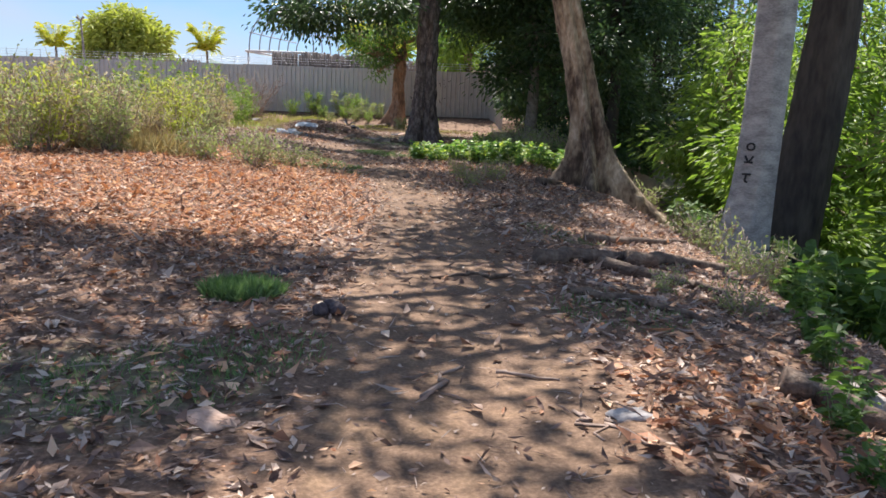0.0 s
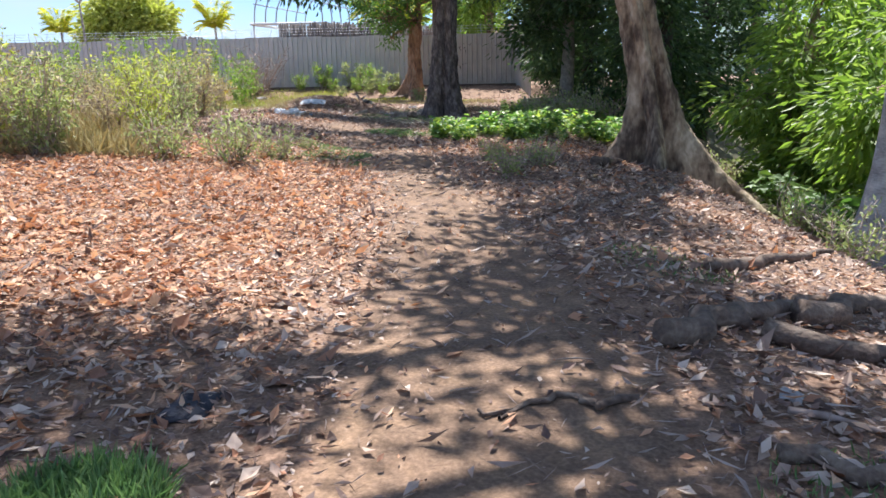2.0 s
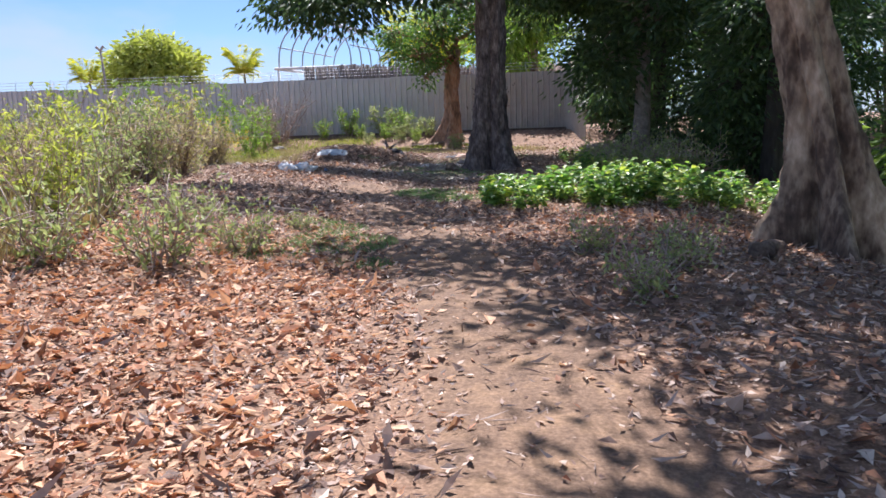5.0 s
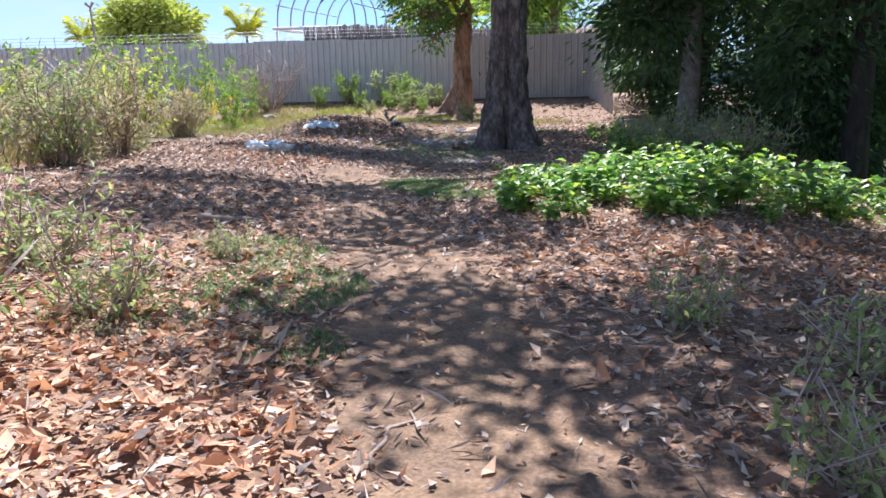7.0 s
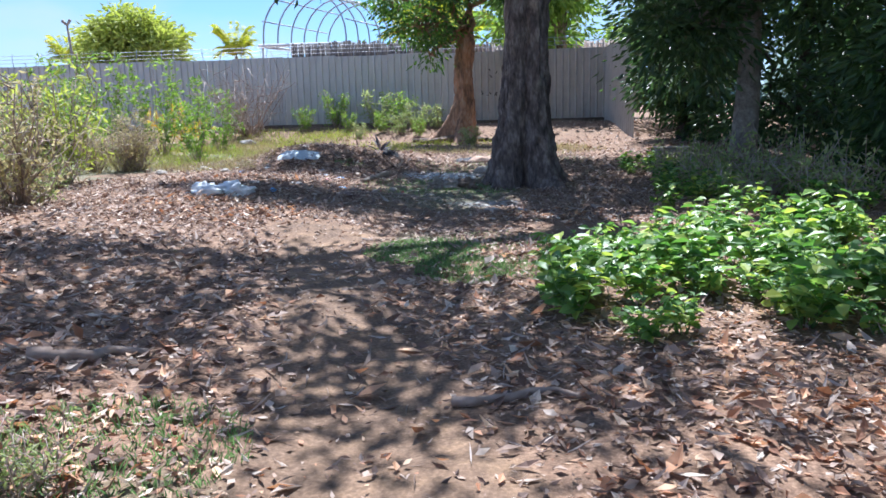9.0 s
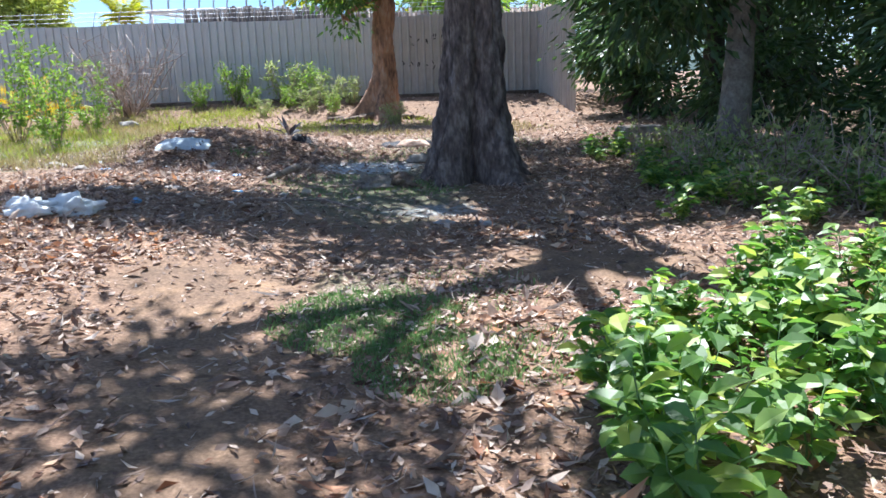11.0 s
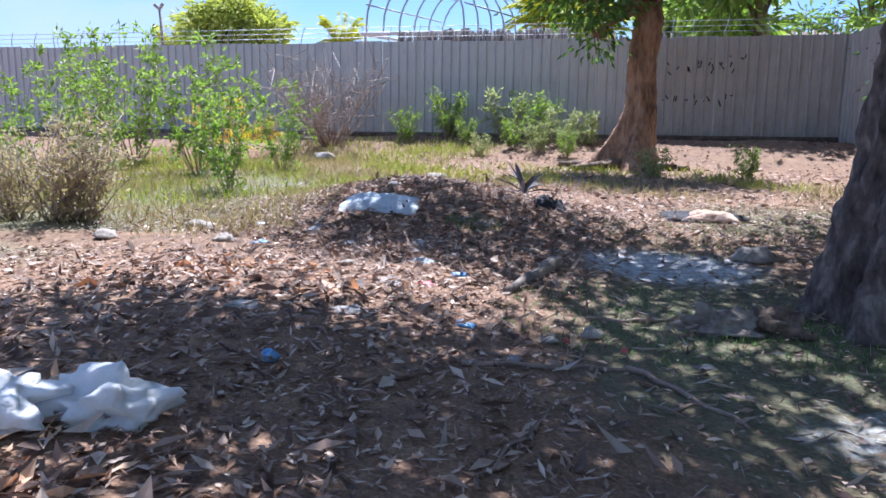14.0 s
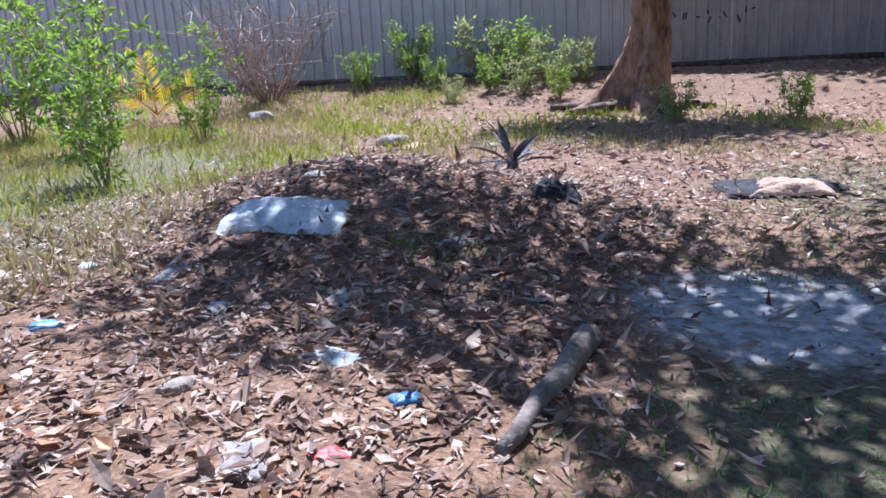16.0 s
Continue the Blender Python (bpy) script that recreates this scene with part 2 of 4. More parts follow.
def bare_mask(x, y):
    """Sandy bare strips where no litter lies."""
    m = np.maximum(spot(x, y, -7.2, 26.5, 1.9, .55), spot(x, y, -3.0, 21.3, .9, .6))
    m = np.maximum(m, spot(x, y, -.2, 21.7, 1.2, .6))
    m = np.maximum(m, spot(x, y, -4.9, 30.3, .9, .4))
    m = np.maximum(m, .6 * spot(x, y, -1, 33.4, 4.5, .7))
    return np.maximum(m, .55 * spot(x, y, 0, 37.8, 5.5, 1.4))


def green_mask(x, y):
    m = np.maximum(.62 * spot(x, y, -2.0, 21, .6, 1.3), .72 * spot(x, y, -2.0, 25.6, 1.5, 3.0))
    m = np.maximum(m, .8 * spot(x, y, -8.8, 30, 3.5, 6.5))
    m = np.maximum(m, .6 * spot(x, y, -1.7, 3.4, 1.2, 1.0))
    m = np.maximum(m, .6 * spot(x, y, -2.5, 15.2, .8, 1.3))
    m = np.maximum(m, .55 * spot(x, y, -1.0, 30.5, 1.8, 1.6))
    return np.maximum(m, .75 * smooth(2.2, 5, x - np.interp(y, EDGE[:, 0], EDGE[:, 1])))


def grid_axis(a, lo, hi, b, step):
    fine = np.arange(lo, hi, step)
    return np.concatenate((lo - np.geomspace(lo - a, .3, 16), fine, hi + np.geomspace(.2, b - hi, 16)))


def set_mesh(name, v, faces, mat=None, smooth_shade=False):
    """faces: array of triangles or quads."""
    me = bpy.data.meshes.new(name)
    v, faces = np.asarray(v, np.float32), np.asarray(faces, np.int32)
    k = faces.shape[1]
    me.vertices.add(len(v))
    me.vertices.foreach_set("co", v.ravel())
    me.loops.add(faces.size)
    me.loops.foreach_set("vertex_index", faces.ravel())
    me.polygons.add(len(faces))
    me.polygons.foreach_set("loop_start", np.arange(0, faces.size, k, dtype=np.int32))
    me.polygons.foreach_set("use_smooth", np.full(len(faces), smooth_shade))
    me.update(calc_edges=True)
    me.validate()
    if mat:
        me.materials.append(mat)
    return me


def build_ground():
    xs, ys = grid_axis(-600, -11, 7, 600, .13), grid_axis(-300, -2, 42, 900, .13)
    X, Y = np.meshgrid(xs, ys)
    Z = ground_z(X, Y) + np.random.default_rng(3).normal(0, .006, X.shape)
    nx, ny = len(xs), len(ys)
    i = (np.arange(ny - 1)[:, None] * nx + np.arange(nx - 1)[None]).ravel()
    me = set_mesh("ground", np.stack((X, Y, Z), -1).reshape(-1, 3), np.stack((i, i + 1, i + nx + 1, i + nx), 1), ground_material(), True)
    col = me.color_attributes.new("soil", "FLOAT_COLOR", "POINT")
    p = np.maximum(path_mask(X, Y), bare_mask(X, Y))
    col.data.foreach_set("color", np.stack((p, ash_mask(X, Y), green_mask(X, Y), np.ones_like(p)), -1).astype(np.float32).ravel())
    tagged(new("ground", me), "dry brown earth with a worn orange dirt path", "ground", kind="structure")


build_ground()

# ---------------------------------------------------------------- makers of shapes
rng = np.random.default_rng(11)


def unit(v):
    return v / np.maximum(1e-9, np.linalg.norm(v, axis=-1, keepdims=True))


def leaves(name, pos, along, length, width, mat, fold=.25, curl=0.0, flat=None, rich=False, wild=1.0):
    """One mesh of loose leaves: base at pos, pointing along. flat: an up direction that the blades keep near."""
    n = len(pos)
    along = unit(along)
    ref = rng.normal(size=(n, 3)) * wild + (0 if flat is None else np.asarray(flat))
    side = unit(np.cross(along, ref))
    up = np.cross(side, along)
    L, W = np.broadcast_to(length, n)[:, None], np.broadcast_to(width, n)[:, None]
    mid = pos + along * L * .45
    tip = pos + along * L + up * L * np.broadcast_to(curl, n)[:, None]
    ml, mr = mid + side * W * .5 + up * W * fold, mid - side * W * .5 + up * W * fold
    b = np.arange(n)[:, None]
    if rich == "rib":
        rib = pos + along * L * .5 - up * W * .06
        v = np.stack((pos, ml, tip, mr, rib), 1).reshape(-1, 3)
        f = np.concatenate([b * 5 + np.array(t) for t in ((0, 4, 1), (1, 4, 2), (0, 3, 4), (4, 3, 2))])
    elif not rich:
        v = np.stack((pos, ml, tip, mr), 1).reshape(-1, 3)
        f = np.concatenate((b * 4 + np.array([0, 2, 1]), b * 4 + np.array([0, 3, 2])))
    else:
        m2 = pos + along * L * .78 + up * L * np.broadcast_to(curl, n)[:, None] * .5
        c2l, c2r = m2 + side * W * .36 + up * W * fold * .7, m2 - side * W * .36 + up * W * fold * .7
        v = np.stack((pos, ml, mid, mr, c2l, m2, c2r, tip), 1).reshape(-1, 3)
        tri = [(0, 2, 1), (0, 3, 2), (1, 2, 5), (1, 5, 4), (2, 3, 6), (2, 6, 5), (4, 5, 7), (5, 6, 7)]
        f = np.concatenate([b * 8 + np.array(t) for t in tri])
    return set_mesh(name, v, f, mat)


def tube_data(points, radii, sides=8, wob=0.0, lobes=None, seed=0):
    """Vertices and quads of a tapered tube. lobes: function(angle, height fraction) giving a factor on the radius."""
    P = np.asarray(points, float)
    T = unit(np.gradient(P, axis=0))
    ref = np.array((1.0, .13, .07)) if abs(T[0][0]) < .8 else np.array((.1, 1.0, .1))
    r2 = np.random.default_rng(seed)
    V = []
    ang = np.arange(sides) * 2 * np.pi / sides
    for k in range(len(P)):
        s = unit(np.cross(T[k], ref))
        u = np.cross(s, T[k])
        r = radii[k] * (1 + wob * r2.normal(0, 1, sides))
        if lobes:
            r = r * lobes(ang, k / (len(P) - 1))
        V.append(P[k] + (np.cos(ang) * r)[:, None] * s + (np.sin(ang) * r)[:, None] * u)
    F = []
    for k in range(len(P) - 1):
        for a in range(sides):
            c = (a + 1) % sides
            F.append((k * sides + a, k * sides + c, (k + 1) * sides + c, (k + 1) * sides + a))
    V = np.concatenate(V + [P[:1], P[-1:]])
    q = len(V)
    for a in range(sides):
        c = (a + 1) % sides
        F.append((c, a, q - 2, q - 2))
        F.append(((len(P) - 1) * sides + a, (len(P) - 1) * sides + c, q - 1, q - 1))
    return V, F


def tubes_mesh(name, specs, mat, sides=6, wob=0.0):
    bm = bmesh.new()
    for j, (pts, rad) in enumerate(specs):
        V, F = tube_data(pts, rad, sides, wob, seed=j)
        vs = [bm.verts.new(v) for v in V]
        for f in F:
            ids = list(dict.fromkeys(f))
            bm.faces.new([vs[i] for i in ids])
    for f in bm.faces:
        f.smooth = True
    bmesh.ops.recalc_face_normals(bm, faces=bm.faces)
    me = bpy.data.meshes.new(name)
    bm.to_mesh(me)
    bm.free()
    me.materials.append(mat)
    return me


def curve_pts(a, b, n=6, sag=0.0, jit=0.0, seed=0):
    r = np.random.default_rng(seed)
    t = np.linspace(0, 1, n)[:, None]
    p = np.asarray(a, float) * (1 - t) + np.asarray(b, float) * t
    p[:, 2] += sag * 4 * (t * (1 - t))[:, 0]
    p[1:-1] += r.normal(0, 1, (n - 2, 3)) * jit
    return p


def part(root, name, me, label=""):
    ob = new(name, me)
    ob.parent = root
    return tagged(ob, label) if label else ob


def blob_points(blobs, n_clumps, per, spread, shell=.55):
    """Leaf places in clumps inside ellipsoids (x, y, z, rx, ry, rz)."""
    B = np.array(blobs, float)
    vol = B[:, 3] * B[:, 4] * B[:, 5]
    which = rng.choice(len(B), n_clumps, p=vol ** .67 / (vol ** .67).sum())
    d = unit(rng.normal(size=(n_clumps, 3))) * (shell + (1 - shell) * rng.random((n_clumps, 1))) * (rng.random((n_clumps, 1)) ** .2)
    c = B[which, :3] + d * B[which, 3:]
    pos = np.repeat(c, per, 0) + rng.normal(0, spread, (n_clumps * per, 3)) * np.array((1, 1, .6))
    out = unit(pos - np.repeat(c, per, 0)) + np.repeat(d, per, 0) * .5
    return c, pos, out

# ---------------------------------------------------------------- fence
FENCE_Y, FENCE_TOP = 40.3, 4.33


def fence_sheet_mesh(width, height, mat):
    """A trapezoidal steel sheet: four ribs that stand proud, thickness included."""
    rib, xs, ys = .045, [], []
    pitch = width / 4
    for k in range(4):
        o = k * pitch
        for dx, dy in ((0, 0), (pitch - .085, 0), (pitch - .065, -rib), (pitch - .025, -rib), (pitch - .005, 0)):
            xs.append(o + dx)
            ys.append(dy)
    xs.append(width)
    ys.append(0)
    n = len(xs)
    V = [(x, y + t, z) for t in (0, .004) for z in (0, height) for x, y in zip(xs, ys)]
    F = []
    for k in range(n - 1):
        F += [(k, k + 1, n + k + 1, n + k), (2 * n + k + 1, 2 * n + k, 3 * n + k, 3 * n + k + 1), (n + k, n + k + 1, 3 * n + k + 1, 3 * n + k)]
    return set_mesh("fence_sheet", V, F, mat)


def build_fence():
    root = tagged(new("fence"), "tall grey corrugated steel fence on bare ground", "fence")
    W = .95
    front = fence_sheet_mesh(W, 2.55, STEEL)
    # sheets next to the corner, darkened with shade in their colour
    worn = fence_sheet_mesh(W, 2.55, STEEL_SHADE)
    r = random.Random(5)
    for k in range(50):
        x = 2.35 - (k + 1) * W
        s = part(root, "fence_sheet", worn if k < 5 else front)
        s.matrix_basis = pose(x, FENCE_Y + r.uniform(-.012, .012), FENCE_TOP - 2.55 + r.uniform(-.025, .025), r.uniform(-.4, .4), 0, 0)
    # side return in the same shade-coloured steel
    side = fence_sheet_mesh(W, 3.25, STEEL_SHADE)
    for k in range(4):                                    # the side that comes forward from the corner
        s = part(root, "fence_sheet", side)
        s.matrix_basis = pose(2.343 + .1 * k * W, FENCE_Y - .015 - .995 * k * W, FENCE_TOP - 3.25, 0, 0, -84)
    rails = [(((-45, FENCE_Y + .06, z), (2.3, FENCE_Y + .06, z)), (.03, .03)) for z in (2.3, 4.1)]
    part(root, "rail", tubes_mesh("rail", rails, STEEL_SHADE, 4))
    wires = [([(-45, FENCE_Y + .05, FENCE_TOP + h), (-22, FENCE_Y + .05, FENCE_TOP + h - .03), (2.3, FENCE_Y + .05, FENCE_TOP + h)], [.008] * 3) for h in (.14, .27, .4)]
    part(root, "wire", tubes_mesh("wire", wires, HOOP, 4), "slack strands of wire above the sheets")
    rw = random.Random(3)
    post = tubes_mesh("wire_post", [([(0, 0, -.2), (.01, 0, .2), (.05, .02, .46)], [.014, .012, .008])], HOOP, 5)
    for k in range(58):
        part(root, "wire_post", post).matrix_basis = pose(2.2 - k * .8 + rw.uniform(-.2, .2), FENCE_Y + .05, FENCE_TOP, 0, rw.uniform(-12, 12), 0)
    bars = []
    rr = random.Random(8)
    for x0, z0, count in ((-1.6, 3.55, 7), (-1.9, 2.85, 8), (-.9, 3.75, 5)):
        for i in range(count):
            x = x0 + i * .24
            y = FENCE_Y - .052
            for _ in range(2):
                a = (x + rr.uniform(-.06, .06), y, z0 + rr.uniform(-.1, .12))
                bars.append(((a, (a[0] + rr.uniform(-.07, .07), y, a[2] + rr.uniform(-.14, .14))), (.014, .014)))
    for b in bars:
        part(root, "graffiti", tubes_mesh("graffiti", [b], PAINT_BLACK, 4), "small unreadable black paint mark")
    white = []
    for i, x in enumerate((-9.9, -9.55, -9.2, -8.85, -8.5)):
        for _ in range(2):
            a = (x + rr.uniform(-.08, .08), FENCE_Y - .052, 2.35 + rr.uniform(-.1, .12))
            white.append(((a, (a[0] + rr.uniform(-.12, .12), a[1], a[2] + rr.uniform(-.2, .2))), (.016, .016)))
    for b in white:
        part(root, "chalk_mark", tubes_mesh("chalk_mark", [b], PAINT_WHITE, 4), "unreadable white chalk mark")
    # earth plinth and rusty foot
    foot = [(((-45, FENCE_Y - .05, 1.86), (2.4, FENCE_Y - .05, 1.86)), (.09, .09))]
    part(root, "foot_beam", tubes_mesh("foot_beam", foot, ROOT, 6), "dark earthy timber along the foot")


build_fence()


# ---------------------------------------------------------------- trees
def tree(label, x, y, trunk_pts, radii, bark, blobs, leaf_mat, clumps, per, leaf_len, spread=.4, lobes=None, sides=20, wob=.02, droop=.5,
         limb_r=.09, name="tree", shell=.55, width=.45, group="", dz=0.0, limbs=True, from_at=.75, relief=0.0, rings=26):
    root = tagged(new(name), label, "tree", group)
    root.location = (x, y, gz(x, y) + dz)
    o = np.array(root.location)
    n = rings
    t = np.linspace(0, 1, n)
    tp = np.array(trunk_pts, float)
    s = np.linspace(0, 1, len(tp))
    P = np.stack([np.interp(t, s, tp[:, k]) for k in range(3)], 1)
    for _ in range(max(1, n // 26)):
        P[2:-2] = (P[:-4] + P[1:-3] + P[2:-2] + P[3:-1] + P[4:]) / 5
    R = np.interp(t, s, radii)
    V, F = tube_data(P, R, sides, wob, lobes, 3)
    if relief:                                             # plates and cracks of the bark
        for k in range(n * sides):
            d = V[k] - P[k // sides]
            p = Vector((d[0] * 9, d[1] * 9, V[k][2] * 2.6))
            q = noise.noise(p) + .7 * noise.noise(p * 2.7)
            V[k] = V[k] + d / max(1e-6, np.linalg.norm(d)) * relief * (q - .35 * max(0, abs(noise.noise(p * 1.6)) < .07))
    bm = bmesh.new()
    vs = [bm.verts.new(v) for v in V]
    for f in F:
        bm.faces.new([vs[i] for i in dict.fromkeys(f)])
    for f in bm.faces:
        f.smooth = True
    bmesh.ops.recalc_face_normals(bm, faces=bm.faces)
    me = bpy.data.meshes.new("trunk")
    bm.to_mesh(me)
    bm.free()
    me.materials.append(bark)
    part(root, "trunk", me)
    if not blobs:
        return root
    B = [(b[0] - o[0], b[1] - o[1], b[2] - o[2], *b[3:]) for b in blobs]
    c, pos, out = blob_points(B, clumps, per, spread, shell)
    if limbs:
        specs = []
        start = P[int(n * from_at)]
        for j, b in enumerate(B):
            st = P[min(n - 1, int(n * (from_at + .25 * (j % 4) / 4)))]
            specs.append((curve_pts(st, b[:3], 7, .35, .12, j), np.linspace(limb_r, limb_r * .35, 7)))
        for j, cc in enumerate(c[:: max(1, len(c) // 70)]):
            b = B[int(np.argmin([np.linalg.norm((cc - np.array(q[:3])) / np.array(q[3:])) for q in B]))]
            specs.append((curve_pts(b[:3], cc, 5, .1, .06, j), np.linspace(limb_r * .33, .008, 5)))
        part(root, "branch", tubes_mesh("branch", specs, bark, 6))
    out[:, 2] -= droop
    N = len(pos)
    crown = part(root, "crown", leaves("crown", pos, out, leaf_len * rng.uniform(.7, 1.3, N), leaf_len * width * rng.uniform(.8, 1.2, N), leaf_mat))
    tagged(crown, kind="stuff")
    return root


def flare(k, seed, amount, top=.28):
    """Root flare: k ridges that die out with height."""
    r = np.random.default_rng(seed)
    ph = r.random(k) * .5 + np.arange(k) * 2 * np.pi / k

    def f(a, h):
        w = max(0, 1 - h / top) ** 2
        ridge = sum(np.exp(-((np.mod(a - p + np.pi, 2 * np.pi) - np.pi) / .33) ** 2) for p in ph)
        groove = 1 + .05 * np.sin(a * 5 + seed) + .03 * np.sin(a * 11 + 2)
        return groove * (1 + amount * w * ridge)
    return f


def fins(ridges, grooves=(), top=.3):
    """Root fins (angle, amount, width) and clefts, dying out with height. Angle 0 faces +y, a quarter turn +x."""
    def f(a, h):
        w = max(0, 1 - h / top) ** 1.6
        g = max(0, 1 - h / (top * 1.7)) ** .7
        off = lambda p: np.mod(a - p + np.pi, 2 * np.pi) - np.pi
        k = 1 + .05 * np.sin(a * 5 + 1) + .03 * np.sin(a * 11 + 2) + .02 * np.sin(a * 17 + h * 9)
        k = k + sum(m * w * np.exp(-(off(p) / s) ** 2) for p, m, s in ridges)
        return k * (1 - sum(m * g * np.exp(-(off(p) / s) ** 2) for p, m, s in grooves))
    return f


# tall dark tree by the ash heaps
# most clumps above z 6 are unseen, placed to shade the ground
tree("big dark grey rough-barked tree with two root lobes", -.8, 26.25, [(0, 0, -.25), (-.02, 0, .25), (0, 0, 1.0), (.04, 0, 2.2), (.05, .1, 4), (.1, .1, 6), (.3, 0, 8)],
     [.60, .51, .42, .365, .35, .33, .2], BARK_DARK,
     [(-4.3, 25.9, 5.05, 1.9, 1.2, .75), (-5.8, 26.4, 5.2, 1.0, 1.0, .55), (-2.4, 25.2, 5.2, 1.3, 1.0, .7), (.8, 27.2, 5.7, 2.0, 1.1, 1.0), (1.6, 28.5, 5.6, 2.0, 1.6, 1.1), (-1, 29.5, 6.8, 2.4, 1.6, 1.0),
      (-3.0, 31.0, 7.2, 2.2, 1.6, 1.0), (-3.4, 28.3, 7.7, 2.2, 1.1, .7), (0, 32, 6.6, 2.4, 1.8, 1.0), (2.8, 27, 6.2, 2, 2, 1.2), (-1.7, 21.5, 7.6, 1.8, 1.3, .7), (1.7, 21.3, 7.4, 2.2, 1.5, .8),
      (-5.2, 31.4, 7.4, 1.5, 1.4, .7), (-4.4, 21.4, 7.9, 1.7, 1.4, .6), (-3.4, 23.6, 7.9, 1.9, 1.0, .6), (-5.6, 23.2, 8.0, 1.3, 1.1, .6), (-4.9, 26.9, 6.5, 1.3, .9, .5)], LEAF_DARK, 750, 46, .2, .34, fins([(2.5, .75, .3), (4.05, .5, .3), (5.0, .5, .2), (1.4, .7, .25), (.2, .4, .3)], [(3.3, .66, .24), (4.5, .3, .16), (1.95, .4, .2)], .46), 96, .006, .6, .14, shell=.3, relief=.05, rings=110)
# buttressed tree on the lip of the bank
# crown is out of view: clumps set one by one to shade path and bank
tree("brown tree with a pale fluted buttressed foot, leaning", 3.2, 16.5, [(.1, 0, -.9), (.06, -.02, 0), (.02, 0, .7), (-.1, 0, 1.5), (-.35, 0, 2.6), (-.72, 0, 4), (-1.1, 0, 5.5), (-1.4, 0, 7)],
     [.95, .64, .43, .345, .30, .28, .26, .15], BARK_BROWN,
     [(1.6, 17.5, 7.2, 1.5, 1.4, .9), (.7, 15.0, 7.6, 1.2, 1.5, .7), (4.6, 16.5, 7.4, 2, 2, 1.2), (1.2, 19, 7.4, 1.9, 1.4, .9), (-.2, 17, 7.8, 1.4, 1.5, .7), (.5, 12.4, 7.6, 1.3, 1.0, .6), (-.05, 13.2, 7.7, .9, .8, .45), (-.3, 14.2, 7.8, .6, .7, .4), (-.7, 18.9, 7.9, 1.3, 1.2, .6), (-2.3, 18.7, 7.9, 1.1, 1.0, .5)], LEAF_DARK, 325, 46, .2, .36, fins([(4.72, 1.45, .2), (3.45, 1.05, .15), (2.0, 1.15, .3), (1.3, .5, .25), (.1, .6, .3)], [(4.1, .6, .26), (2.9, .6, .2)], .56), 96, .006, .4, .12, shell=.3, relief=.035, rings=110)
# pale smooth tree with painted letters, and the shade-coloured trunk behind it
# unseen overhead clumps, added to throw dappled shade on the path
pale = tree("pale grey smooth tree with painted black letters", 4.92, 11.75, [(-.2, 0, -.7), (-.14, 0, .2), (-.03, 0, 1.1), (.02, 0, 2.2), (.06, 0, 4), (.1, 0, 6), (.1, -.3, 8)],
            [.60, .42, .33, .295, .28, .26, .15], BARK_PALE,
            [(3, 9.5, 7.4, 1.7, 1.6, .8), (.6, 9.4, 7.6, 1.4, 1.4, .7), (-1.6, 8.3, 7.8, 1.6, 1.5, .7), (1.6, 6.6, 7.6, 2.0, 1.6, .8), (5, 12, 8, 2.4, 2.2, 1.2),
             (-2.4, 6.8, 8.0, 1.1, 1.0, .6), (.2, 11.6, 7.5, 1.5, 1.2, .7), (-3.9, 8.8, 8.0, 1.2, 1.3, .6), (-2.2, 10.5, 7.9, 1.5, 1.1, .6), (-3.9, 10.8, 8.0, 1.2, 1.0, .6)], LEAF_DARK, 450, 46, .2, .36, flare(4, 3, .5, .42), 28, .01, .4, .12, shell=.3)


def letter_strokes():
    """The letters O K T painted down the trunk, lying on their side."""
    shapes = {0: [[(math.cos(a) * .085, math.sin(a) * .075) for a in np.linspace(0, 6.28, 12)]],
              1: [[(-.09, -.06), (.09, -.06)], [(0, -.06), (.09, .08)], [(0, -.06), (-.09, .08)]],
              2: [[(-.09, .05), (.09, .05)], [(0, .05), (-.02, -.09)], [(-.02, -.09), (.04, -.13)]]}
    specs = []
    for k, strokes in shapes.items():
        z0 = 2.03 - (0, .2, .46)[k]
        for st in strokes:
            pts = []
            for u, w in st:
                z, th = z0 + w * .7, radians(-135) + u * .75 / .32
                r = .315 + .04 * (1.7 - z)
                pts.append((math.cos(th) * r - .03 + .045 * (z - 1.1), math.sin(th) * r, z))
            specs.append((pts, [.016] * len(pts)))
    return specs


for st in letter_strokes():
    part(pale, "lettering", tubes_mesh("lettering", [st], PAINT_BLACK, 5), "black painted letter stroke")
tree("trunk with near-black bark, shade put into its colour", 6.25, 13.2, [(-.15, 0, -1), (-.1, 0, .2), (.1, 0, 2), (.3, 0, 4), (.5, 0, 7)], [.7, .5, .44, .42, .3], BARK_SHADE,
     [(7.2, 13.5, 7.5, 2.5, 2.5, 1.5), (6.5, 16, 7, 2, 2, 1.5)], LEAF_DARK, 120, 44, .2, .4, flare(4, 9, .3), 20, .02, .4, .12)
# reddish tree in front of the fence
tree("reddish-brown forked tree with peeling bark", -2.45, 36.7, [(-.1, 0, -.3), (-.05, 0, .3), (.1, 0, 1.2), (.05, 0, 2.2), (.15, 0, 2.9), (.2, 0, 3.3)], [.55, .40, .29, .26, .27, .18], BARK_RED,
     [(-3.5, 36.3, 4.7, 1.1, .9, .75), (-2.9, 36.2, 5.7, 1.1, 1, .7), (-1.2, 36.8, 5.8, .9, .9, .6), (-3.3, 36.0, 3.9, .5, .5, .35), (-2, 36.9, 6.6, 1.5, 1.3, .7), (-4.4, 36.5, 5.6, .8, .8, .6)],
     LEAF_MID, 130, 46, .16, .26, flare(6, 4, 1.4, .5), 60, .008, .5, .12, relief=.05, rings=70)


